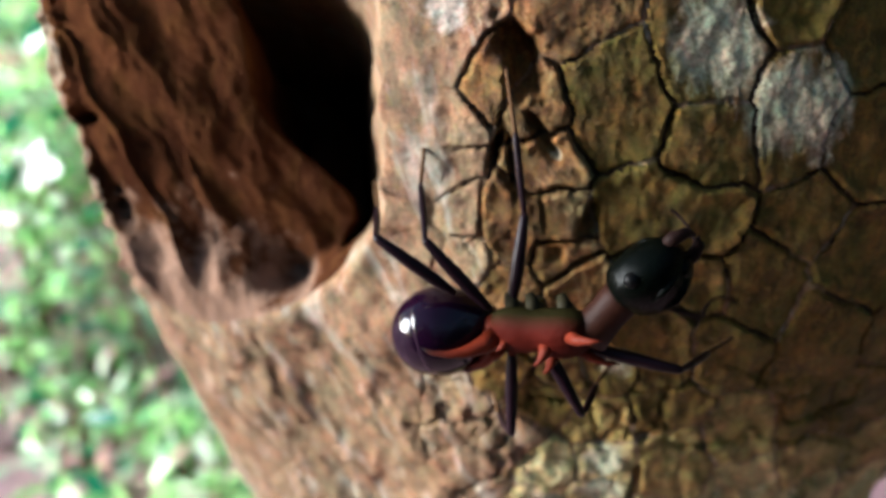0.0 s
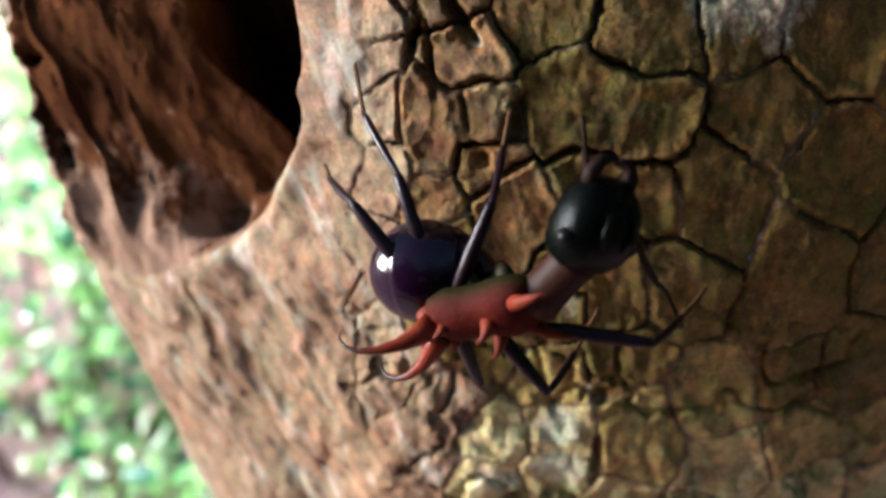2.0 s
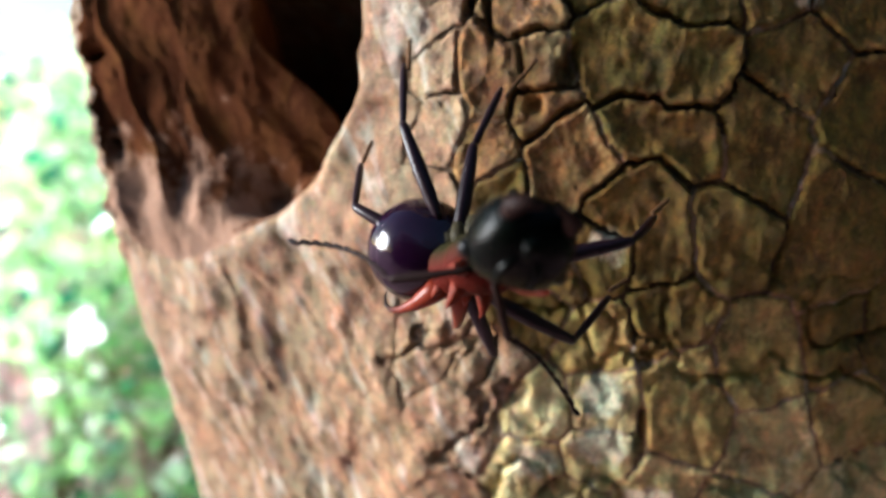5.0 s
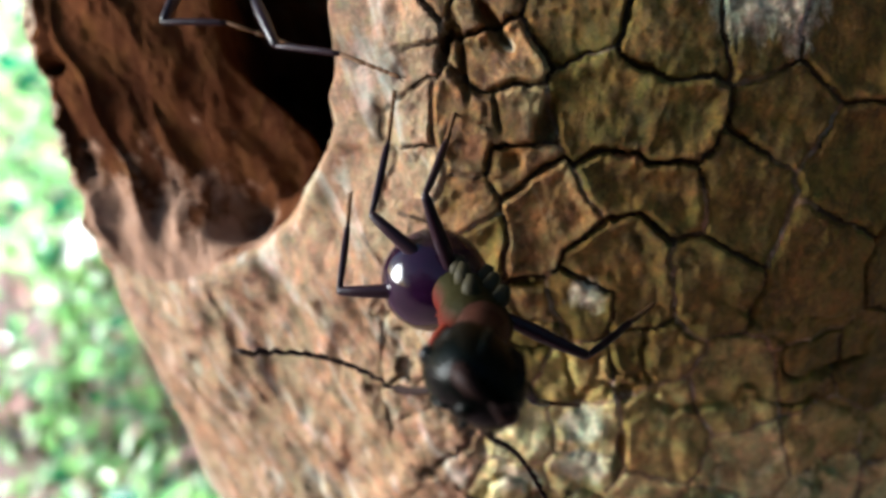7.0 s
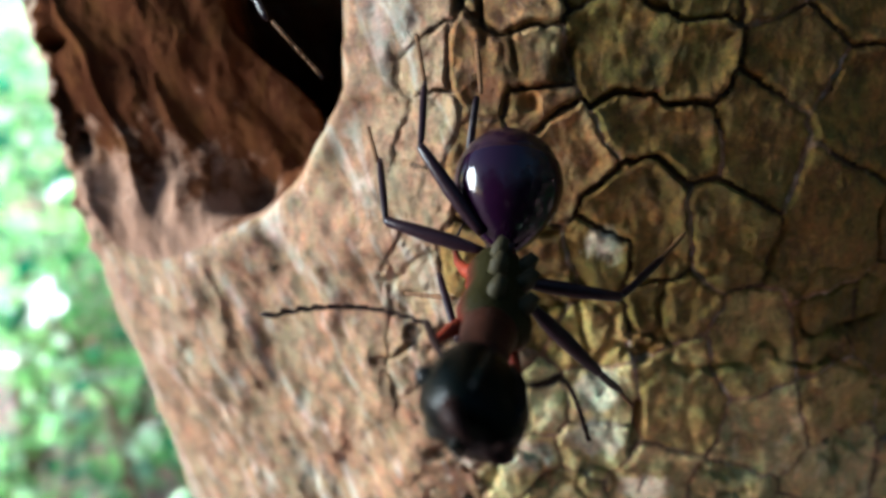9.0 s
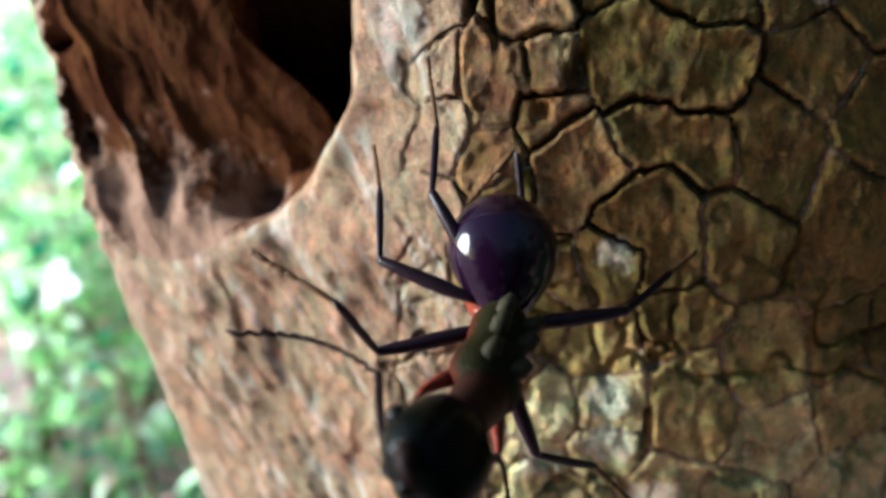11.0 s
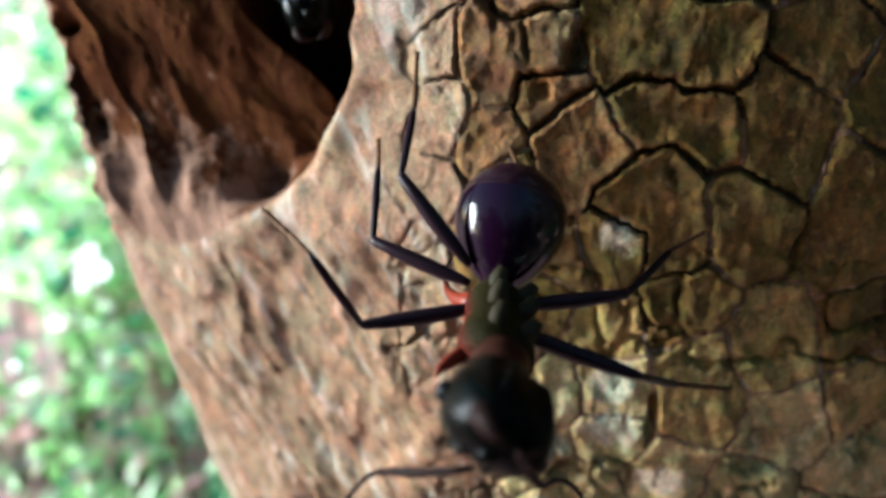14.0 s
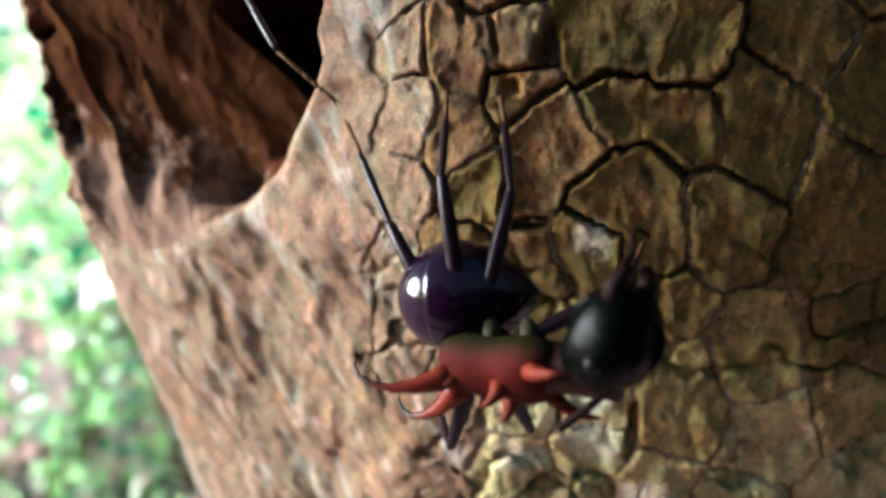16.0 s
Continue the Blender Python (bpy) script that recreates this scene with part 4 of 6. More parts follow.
def motions():
    """Seconds, millimetres and degrees of each part in its ant's space."""
    glide(ant_parts['mesosoma'], [
        (0, -0.99, -4.16, 0.72, 156, -1, -24), (0.5, 0.33, -3.95, -0.07, 156, -10, -23), (1, 0.50, -4.01, -1.34, 156, -5, -21),
        (1.5, -0.90, -4.27, -2.34, 155, -4, -20), (2, 0.42, -4.20, -2.17, 155, -11, -21), (2.5, 0.23, -4.32, -2.83, 155, -7, -19),
        (3, -1.66, -5.70, -2.99, -180, -7, -56), (3.5, -2.74, -5.46, -3.51, 137, 23, -90), (4, -2.39, -5.71, -4.42, 175, 10, -64),
        (4.2, -2.55, -6.14, -5.30, 175, 18, -65), (6.3, -1.02, -4.97, -2.95, 168, -20, -58), (6.5, -2.24, -5.58, -2.90, 174, -10, -64),
        (7, -1.52, -5.35, -2.51, 164, 22, -73), (7.5, -1.65, -5.48, -2.35, 162, 5, -75), (8, -0.68, -5.12, -3.65, 146, 40, -92),
        (8.5, -1.17, -5.32, -4.50, 147, 44, -92), (11, -1.94, -5.08, -6.23, 132, 41, -105), (11.5, -2.04, -5.26, -5.88, 138, 37, -98),
        (12, -1.97, -5.54, -4.77, 138, 33, -95), (12.5, -2.44, -5.26, -6.34, 131, 46, -109), (13, -2.31, -5.20, -6.29, 132, 42, -105),
        (13.5, -1.95, -5.16, -6.08, 144, 40, -93), (14, -1.54, -5.22, -5.89, 149, 35, -87), (14.5, -1.26, -5.66, -5.31, 174, 26, -69),
        (15, -1.40, -4.45, -4.82, 156, 3, -27), (15.5, -0.84, -4.21, -5.56, 155, 8, -29), (16, -0.10, -3.93, -6.86, 156, 3, -27),
    ])
    glide(ant_parts['petiole'], [
        (0, -2.81, -3.36, 0.67, 156, -1, -24), (0.5, -1.47, -3.20, -0.41, 156, -10, -23), (1, -1.38, -3.30, -1.50, 156, -5, -21),
        (1.5, -2.86, -3.56, -2.49, 155, -4, -20), (2, -1.42, -3.49, -2.54, 155, -11, -21), (2.5, -1.65, -3.67, -3.05, 155, -7, -19),
        (3, -2.82, -3.97, -3.26, -180, -7, -56), (3.5, -2.74, -3.56, -2.69, 137, 23, -90), (4, -3.22, -3.99, -4.08, 175, 10, -64),
        (4.2, -3.31, -4.49, -4.71, 175, 18, -65), (6.3, -1.85, -3.62, -3.52, 168, -20, -58), (6.5, -3.08, -3.83, -3.24, 174, -10, -64),
        (7, -2.09, -3.47, -1.73, 164, 22, -73), (7.5, -2.14, -3.63, -2.19, 162, 5, -75), (8, -0.63, -3.30, -2.10, 146, 40, -92),
        (8.5, -1.11, -3.60, -2.85, 147, 44, -92), (11, -1.45, -3.30, -4.60, 132, 41, -105), (11.5, -1.80, -3.46, -4.49, 138, 37, -98),
        (12, -1.81, -3.71, -3.59, 138, 33, -95), (12.5, -1.85, -3.55, -4.43, 131, 46, -109), (13, -1.82, -3.44, -4.64, 132, 42, -105),
        (13.5, -1.86, -3.38, -4.59, 144, 40, -93), (14, -1.64, -3.39, -4.61, 149, 35, -87), (14.5, -1.93, -3.92, -4.39, 174, 26, -69),
        (15, -2.81, -3.73, -4.75, 156, 3, -27), (15.5, -2.16, -3.48, -5.33, 155, 8, -29), (16, -1.51, -3.20, -6.77, 156, 3, -27),
    ])
    glide(ant_parts['gaster'], [
        (0, -5.19, -2.29, 0.34, 154, -16, -10), (0.5, -3.61, -2.19, -0.45, 154, -15, -11), (1, -3.12, -2.36, -0.57, 155, -9, -11),
        (1.5, -2.99, -2.47, -1.31, 155, -5, -18), (2, -1.95, -2.48, -0.90, 155, -3, -14), (2.5, -1.61, -2.57, -1.83, 155, -5, -19),
        (3, -2.32, -2.51, -1.52, 164, 45, -85), (3.5, -3.22, -2.66, -2.18, -172, 27, -62), (4, -4.37, -2.67, -2.88, -170, 24, -39),
        (4.2, -4.55, -3.23, -3.60, -169, 22, -36), (6.3, -3.05, -2.63, -2.00, 176, 6, -17), (6.5, -3.35, -2.43, -1.21, 179, 46, -57),
        (7, -3.03, -2.59, -1.39, -130, 15, -43), (7.5, -3.31, -2.45, -2.06, -155, 4, -45), (8, -3.10, -2.66, -1.06, -112, 22, -15),
        (8.5, -1.04, -3.08, -0.30, 149, 78, -97), (11, -1.68, -2.69, -2.42, 176, 73, -69), (11.5, -1.54, -2.84, -2.24, 134, 73, -112),
        (12, -2.39, -3.08, -1.80, -160, 65, -47), (12.5, -1.69, -3.01, -1.86, 139, 78, -107), (13, -1.79, -2.88, -2.20, 153, 77, -93),
        (13.5, -1.40, -2.76, -2.11, 119, 73, -127), (14, -1.27, -2.74, -1.99, 127, 74, -119), (14.5, -1.45, -3.04, -1.85, 130, 69, -118),
        (15, -2.67, -2.92, -2.22, 155, -1, -12), (15.5, -2.06, -2.64, -3.13, 155, -1, -13), (16, -1.67, -2.39, -4.59, 155, -1, -12),
    ])
    glide(ant_parts['neck'], [
        (0, 1.29, -5.25, 1.61, 0, -50, -34), (0.5, 2.48, -4.97, 0.74, 0, -36, -38), (1, 2.86, -3.98, -1.02, 0, -4, 49),
        (1.5, 1.33, -5.25, -1.66, 0, -38, -40), (2, 2.72, -5.24, -1.09, 0, -42, -37), (2.5, 2.63, -5.22, -2.23, 0, -22, -28),
        (3, -0.13, -8.31, -2.52, 0, -7, -66), (3.5, -2.63, -8.31, -4.42, 0, 12, -88), (4, -1.37, -8.35, -4.78, 0, 8, -79),
        (4.2, -1.50, -8.69, -6.09, 0, 18, -73), (6.3, -0.12, -7.02, -2.01, 0, -19, -94), (6.5, -1.12, -8.20, -2.63, 0, 9, -73),
        (7, -1.00, -8.16, -3.54, 0, 21, -91), (7.5, -0.97, -8.28, -2.62, 0, 11, -81), (8, -0.76, -7.82, -5.33, 0, 23, -94),
        (8.5, -1.29, -7.90, -6.47, 0, 31, -96), (11, -2.60, -7.76, -7.86, 0, 19, -106), (11.5, -2.40, -7.97, -7.47, 0, 23, -100),
        (12, -2.15, -8.28, -6.17, 0, 21, -95), (12.5, -3.16, -7.84, -8.14, 0, 20, -105), (13, -2.86, -7.83, -8.02, 0, 22, -101),
        (13.5, -1.99, -7.82, -7.63, 0, 19, -91), (14, -1.36, -7.94, -7.28, 0, 18, -88), (14.5, -0.29, -8.29, -6.38, 0, 17, -72),
        (15, 0.78, -5.61, -4.36, 0, -39, -35), (15.5, 1.63, -5.39, -5.47, 0, -18, -21), (16, 2.08, -5.00, -6.90, 0, 3, -28),
    ])
    glide(ant_parts['head'], [
        (0, 2.64, -6.04, 3.05, 153, -36, -28), (0.5, 3.76, -5.82, 1.71, 155, -30, -31), (1, 4.35, -3.9, -0.55, 156, -21, -33),
        (1.5, 2.62, -6.15, -0.63, 155, -30, -32), (2, 3.71, -6.15, 0.50, 174, -56, -49), (2.5, 4.24, -5.99, -1.57, 155, -19, -24),
        (3, 0.87, -10.39, -2.22, 175, -8, -63), (3.5, -2.53, -10.49, -4.93, 131, 14, -87), (4, -0.87, -10.40, -5.03, 170, 6, -74),
        (4.2, -0.86, -10.62, -6.70, 172, 16, -70), (6.3, 0.08, -8.61, -1.35, 167, -24, -77), (6.5, -0.41, -10.23, -2.81, 172, 1, -69),
        (7, -0.95, -10.34, -4.35, 140, 20, -86), (7.5, -0.58, -10.36, -2.97, 159, 8, -78), (8, -0.89, -10.05, -6.35, 136, 26, -93),
        (8.5, -1.48, -10.01, -7.80, 139, 33, -94), (11, -3.20, -10.04, -8.70, 121, 21, -104), (11.5, -2.77, -10.15, -8.46, 129, 25, -99),
        (12, -2.33, -10.45, -7.05, 132, 23, -94), (12.5, -3.76, -10.14, -9.05, 122, 22, -104), (13, -3.28, -10.06, -9.01, 127, 25, -100),
        (13.5, -2.00, -10.03, -8.48, 137, 23, -90), (14, -1.26, -10.14, -8.07, 140, 21, -87), (14.5, 0.40, -10.32, -7.07, 170, 18, -71),
        (15, 1.62, -6.52, -2.97, -175, -53, -57), (15.5, 2.94, -6.19, -4.29, -179, -52, -44), (16, 2.96, -5.84, -6.03, -166, -51, -55),
    ])
    glide(ant_parts['femur_A'], [
        (0, -7.71, -4.65, 4.26, 124, 34, 13), (0.5, -5.56, -4.27, 3.87, 121, 44, 13), (1, -4.80, -3.86, 2.06, 117, 44, 8),
        (1.5, -5.86, -4.81, 1.57, 124, 50, 20), (2, -4.42, -4.18, 1.29, 117, 49, 11), (2.5, -4.60, -4.19, 1.07, 114, 52, 8),
        (3, -6.68, -4.52, 0.09, 122, 40, 5), (3.5, -7.55, -3.52, -1.70, 128, 13, -3), (4, -7.07, -3.57, -1.44, 118, 34, -8),
        (4.2, -6.99, -3.50, -2.47, 119, 30, -17), (6.3, -6.29, -4.18, -1.22, 126, 26, 5), (6.5, -6.99, -3.53, -1.38, 124, 24, -7),
        (7, -6.58, -3.13, -1.96, 131, -2, -7), (7.5, -6.25, -3.01, -1.65, 130, 7, -11), (8, -5.61, -2.71, -1.49, 131, 9, -9),
        (8.5, -5.58, -2.85, -1.62, 127, 17, -12), (11, -6.11, -2.82, -2.84, 126, 22, -8), (11.5, -6.45, -2.95, -3.02, 128, 19, -8),
        (12, -6.71, -2.96, -3.25, 131, 5, -11), (12.5, -6.04, -2.64, -2.60, 124, 25, -15), (13, -6.19, -2.98, -2.77, 125, 25, -8),
        (13.5, -6.48, -3.02, -3.04, 127, 20, -7), (14, -6.13, -2.97, -2.78, 126, 23, -8), (14.5, -6.14, -3.16, -3.12, 127, 17, -12),
        (15, -6.87, -4.08, -1.85, 124, 35, 4), (15.5, -5.68, -4.10, -1.37, 120, 47, 8), (16, -4.15, -2.88, -2.19, 103, 59, -8),
    ])
    glide(ant_parts['tibia_A'], [
        (0, -7.71, -4.65, 4.26, 158, -23, 98), (0.5, -5.56, -4.27, 3.87, -147, -23, 125), (1, -4.80, -3.86, 2.06, -134, -25, 133),
        (1.5, -5.86, -4.81, 1.57, -166, -24, 111), (2, -4.42, -4.18, 1.29, -141, -25, 125), (2.5, -4.60, -4.19, 1.07, -140, -25, 125),
        (3, -6.68, -4.52, 0.09, 69, -45, 96), (3.5, -7.55, -3.52, -1.70, 43, -52, 92), (4, -7.07, -3.57, -1.44, 86, -40, 99),
        (4.2, -6.99, -3.50, -2.47, 7, -51, 101), (6.3, -6.29, -4.18, -1.22, 32, -49, 99), (6.5, -6.99, -3.53, -1.38, 48, -51, 90),
        (7, -6.58, -3.13, -1.96, 21, -59, 97), (7.5, -6.25, -3.01, -1.65, 12, -65, 99), (8, -5.61, -2.71, -1.49, -13, -69, 115),
        (8.5, -5.58, -2.85, -1.62, -14, -62, 113), (11, -6.11, -2.82, -2.84, -2, -67, 106), (11.5, -6.45, -2.95, -3.02, 20, -68, 93),
        (12, -6.71, -2.96, -3.25, 25, -67, 91), (12.5, -6.04, -2.64, -2.60, -2, -67, 105), (13, -6.19, -2.98, -2.77, 4, -67, 103),
        (13.5, -6.48, -3.02, -3.04, 17, -66, 96), (14, -6.13, -2.97, -2.78, 9, -69, 100), (14.5, -6.14, -3.16, -3.12, 11, -60, 100),
        (15, -6.87, -4.08, -1.85, 71, -51, 79), (15.5, -5.68, -4.10, -1.37, -105, -43, 105), (16, -4.15, -2.88, -2.19, -83, -59, 149),
    ])
    glide(ant_parts['tarsus_A'], [
        (0, -8.11, -1.74, 5.52, 162, -27, 101), (0.5, -7.25, -1.85, 5.10, -155, -33, 113), (1, -6.78, -1.73, 3.40, -142, -34, 114),
        (1.5, -6.91, -2.07, 2.87, 169, -24, 100), (2, -6.06, -1.81, 2.67, -169, -19, 111), (2.5, -6.25, -1.81, 2.42, -161, -18, 116),
        (3, -6.90, -2.27, 2.36, 172, -24, 100), (3.5, -7.62, -1.55, 0.82, 103, -38, 99), (4, -7.46, -1.16, 0.62, 23, -50, 98),
        (4.2, -7.38, -1.51, -0.00, 93, -40, 101), (6.3, -6.63, -2.13, 1.21, 137, -36, 99), (6.5, -7.00, -1.50, 1.10, 165, -33, 101),
        (7, -6.78, -1.52, 0.80, 142, -34, 103), (7.5, -6.48, -1.67, 1.25, 123, -37, 100), (8, -6.10, -1.66, 1.49, -87, -43, 126),
        (8.5, -6.16, -1.48, 1.21, -50, -47, 116), (11, -6.46, -1.64, 0.11, -26, -50, 110), (11.5, -6.50, -1.77, -0.05, -20, -50, 109),
        (12, -6.73, -1.70, -0.30, 24, -47, 102), (12.5, -6.38, -1.42, 0.34, -38, -52, 114), (13, -6.46, -1.74, 0.17, 46, -43, 103),
        (13.5, -6.62, -1.72, -0.13, 155, -33, 100), (14, -6.32, -1.86, 0.21, 167, -37, 104), (14.5, -6.42, -1.56, -0.36, -168, -36, 106),
        (15, -6.50, -2.11, 0.65, 35, -44, 102), (15.5, -6.30, -1.83, 0.80, -116, -42, 107), (16, -5.55, -2.04, 0.56, -119, -39, 120),
    ])
    glide(ant_parts['femur_B'], [
        (0, -5.77, -4.55, 4.20, 126, 45, 17), (0.5, -3.53, -4.40, 3.57, 124, 56, 23), (1, -3.07, -4.40, 3.37, 123, 65, 25),
        (1.5, -4.24, -4.71, 2.52, 127, 68, 29), (2, -2.88, -4.09, 2.36, 112, 69, 14), (2.5, -2.65, -3.98, 1.85, 103, 74, 8),
        (3, -5.01, -4.50, 1.36, 112, 62, 4), (3.5, -5.96, -4.50, 0.85, 124, 49, 10), (4, -4.68, -4.43, 0.28, 106, 70, 4),
        (4.2, -4.94, -4.70, -0.04, 100, 69, -4), (6.3, -4.36, -5.10, 2.16, 126, 62, 24), (6.5, -4.15, -4.81, 2.02, 122, 75, 27),
        (7, -5.29, -3.96, 0.84, 124, 39, 2), (7.5, -5.23, -3.83, 0.70, 120, 43, -3), (8, -4.46, -4.23, 0.90, 125, 41, 8),
        (8.5, -4.27, -4.19, 0.76, 119, 51, 4), (11, -4.24, -3.43, -0.45, 108, 59, -5), (11.5, -4.81, -3.89, -0.77, 116, 53, 1),
        (12, -5.45, -4.01, -0.63, 122, 42, -1), (12.5, -4.84, -3.58, -0.63, 110, 55, -6), (13, -4.63, -3.87, -0.92, 115, 56, 2),
        (13.5, -4.79, -3.63, -0.79, 114, 55, -2), (14, -5.01, -4.14, -0.70, 120, 51, 7), (14.5, -4.07, -3.85, -0.84, 104, 58, -10),
        (15, -4.74, -4.37, -0.44, 119, 62, 13), (15.5, -2.99, -4.67, -0.06, 136, 74, 43), (16, -2.17, -4.80, -1.04, 149, 73, 57),
    ])
    glide(ant_parts['tibia_B'], [
        (0, -5.77, -4.55, 4.20, 38, -47, 101), (0.5, -3.53, -4.40, 3.57, -108, -42, 134), (1, -3.07, -4.40, 3.37, -98, -50, 143),
        (1.5, -4.24, -4.71, 2.52, -64, -56, 122), (2, -2.88, -4.09, 2.36, -96, -52, 147), (2.5, -2.65, -3.98, 1.85, -98, -57, 159),
        (3, -5.01, -4.50, 1.36, -2, -67, 101), (3.5, -5.96, -4.50, 0.85, 40, -67, 79), (4, -4.68, -4.43, 0.28, -24, -70, 113),
        (4.2, -4.94, -4.70, -0.04, -7, -72, 103), (6.3, -4.36, -5.10, 2.16, -35, -61, 115), (6.5, -4.15, -4.81, 2.02, -27, -68, 112),
        (7, -5.29, -3.96, 0.84, 41, -69, 77), (7.5, -5.23, -3.83, 0.70, 40, -70, 76), (8, -4.46, -4.23, 0.90, 5, -72, 101),
        (8.5, -4.27, -4.19, 0.76, 11, -69, 95), (11, -4.24, -3.43, -0.45, 15, -66, 92), (11.5, -4.81, -3.89, -0.77, 36, -69, 79),
        (12, -5.45, -4.01, -0.63, 64, -72, 56), (12.5, -4.84, -3.58, -0.63, 41, -66, 76), (13, -4.63, -3.87, -0.92, 30, -71, 81),
        (13.5, -4.79, -3.63, -0.79, 25, -75, 83), (14, -5.01, -4.14, -0.70, 32, -64, 86), (14.5, -4.07, -3.85, -0.84, 1, -68, 99),
        (15, -4.74, -4.37, -0.44, 5, -70, 96), (15.5, -2.99, -4.67, -0.06, -67, -57, 123), (16, -2.17, -4.80, -1.04, 2, -55, 96),
    ])
    glide(ant_parts['tarsus_B'], [
        (0, -6.18, -2.42, 6.56, 62, -51, 90), (0.5, -5.18, -2.67, 5.70, -10, -56, 107), (1, -4.72, -3.17, 5.81, -89, -47, 113),
        (1.5, -5.19, -3.21, 5.19, 5, -51, 100), (2, -4.53, -3.03, 4.89, -64, -52, 118), (2.5, -4.26, -3.37, 4.55, -97, -46, 118),
        (3, -5.24, -3.27, 4.31, 2, -62, 99), (3.5, -5.72, -3.28, 3.80, 42, -57, 88), (4, -5.11, -3.42, 3.29, -0, -53, 99),
        (4.2, -5.15, -3.75, 3.01, -2, -52, 98), (6.3, -5.01, -3.70, 4.96, -115, -45, 109), (6.5, -4.60, -3.69, 4.99, -98, -47, 109),
        (7, -5.03, -2.82, 3.82, 20, -59, 95), (7.5, -4.96, -2.75, 3.71, 5, -67, 99), (8, -4.64, -3.26, 3.94, 9, -58, 101),
        (8.5, -4.36, -3.07, 3.76, -23, -60, 110), (11, -4.28, -2.12, 2.47, -51, -77, 139), (11.5, -4.59, -2.75, 2.22, 17, -67, 91),
        (12, -4.88, -3.17, 2.41, 42, -59, 85), (12.5, -4.54, -2.34, 2.30, -29, -74, 119), (13, -4.47, -2.83, 2.10, 22, -68, 87),
        (13.5, -4.68, -2.80, 2.30, 8, -64, 97), (14, -4.91, -2.73, 2.17, 5, -65, 99), (14.5, -4.26, -2.65, 2.12, -11, -63, 104),
        (15, -4.85, -3.29, 2.58, 15, -55, 96), (15.5, -3.95, -3.18, 2.61, -74, -48, 105), (16, -2.36, -2.98, 1.58, -173, -40, 98),
    ])
    glide(ant_parts['femur_C'], [
        (0, -2.10, -2.85, -3.82, -167, -80, -100), (0.5, -1.14, -2.91, -4.74, 163, -82, -65), (1, -1.33, -2.23, -6.09, 165, -73, -67),
        (1.5, -0.95, -1.94, -6.51, -148, -61, -125), (2, 0.15, -1.46, -5.02, -157, -47, -113), (2.5, -0.17, -1.80, -6.19, -157, -55, -113),
        (3, -1.89, -1.41, -4.80, -166, -27, -100), (3.5, -1.96, -1.56, -5.88, -163, -47, -107), (4, -2.03, -1.70, -6.96, -162, -43, -108),
        (4.2, -2.06, -1.75, -7.40, -163, -36, -107), (6.3, 0.02, -1.75, -6.05, -149, -44, -125), (6.5, -1.10, -2.05, -6.57, -148, -50, -126),
        (7, -0.93, -2.14, -6.37, -155, -64, -117), (7.5, -0.75, -2.23, -6.17, -152, -59, -122), (8, -1.47, -2.55, -6.17, 156, -66, -58),
        (8.5, -2.18, -2.87, -6.17, 152, -59, -51), (11, -5.74, -4.48, -6.16, 134, -14, 8), (11.5, -6.22, -4.40, -5.66, 129, -9, 5),
        (12, -5.44, -3.45, -5.19, 133, -18, -13), (12.5, -6.24, -4.31, -5.87, 132, -11, 3), (13, -6.26, -4.22, -6.54, 133, -18, 3),
        (13.5, -6.04, -4.30, -6.75, 132, -22, 5), (14, -5.94, -4.74, -5.87, 134, -11, 10), (14.5, -5.23, -3.12, -4.49, 133, 3, -21),
        (15, -0.84, -3.45, -8.46, -130, -67, -161), (15.5, -0.59, -3.11, -9.03, -132, -70, -152), (16, -1.93, -1.21, -9.65, 167, -50, -68),
    ])
    glide(ant_parts['tibia_C'], [
        (0, -2.10, -2.85, -3.82, -169, 0, 98), (0.5, -1.14, -2.91, -4.74, -127, -14, 107), (1, -1.33, -2.23, -6.09, -119, -18, 106),
        (1.5, -0.95, -1.94, -6.51, -158, -6, 98), (2, 0.15, -1.46, -5.02, -165, -6, 96), (2.5, -0.17, -1.80, -6.19, -149, -9, 102),
        (3, -1.89, -1.41, -4.80, -165, -8, 98), (3.5, -1.96, -1.56, -5.88, -166, -12, 95), (4, -2.03, -1.70, -6.96, -174, -16, 92),
        (4.2, -2.06, -1.75, -7.40, -179, -18, 91), (6.3, 0.02, -1.75, -6.05, -119, -23, 96), (6.5, -1.10, -2.05, -6.57, -165, -9, 93),
        (7, -0.93, -2.14, -6.37, -175, -12, 92), (7.5, -0.75, -2.23, -6.17, -179, -15, 90), (8, -1.47, -2.55, -6.17, 118, -21, 92),
        (8.5, -2.18, -2.87, -6.17, 2, -32, 98), (11, -5.74, -4.48, -6.16, -149, -24, -106), (11.5, -6.22, -4.40, -5.66, -117, -25, 172),
        (12, -5.44, -3.45, -5.19, -104, -31, 150), (12.5, -6.24, -4.31, -5.87, -132, -11, -133), (13, -6.26, -4.22, -6.54, -139, -17, -118),
        (13.5, -6.04, -4.30, -6.75, -136, -25, -125), (14, -5.94, -4.74, -5.87, -145, -36, -115), (14.5, -5.23, -3.12, -4.49, -99, -41, 157),
        (15, -0.84, -3.45, -8.46, 159, -29, -77), (15.5, -0.59, -3.11, -9.03, 174, -26, -89), (16, -1.93, -1.21, -9.65, -140, -18, 104),
    ])
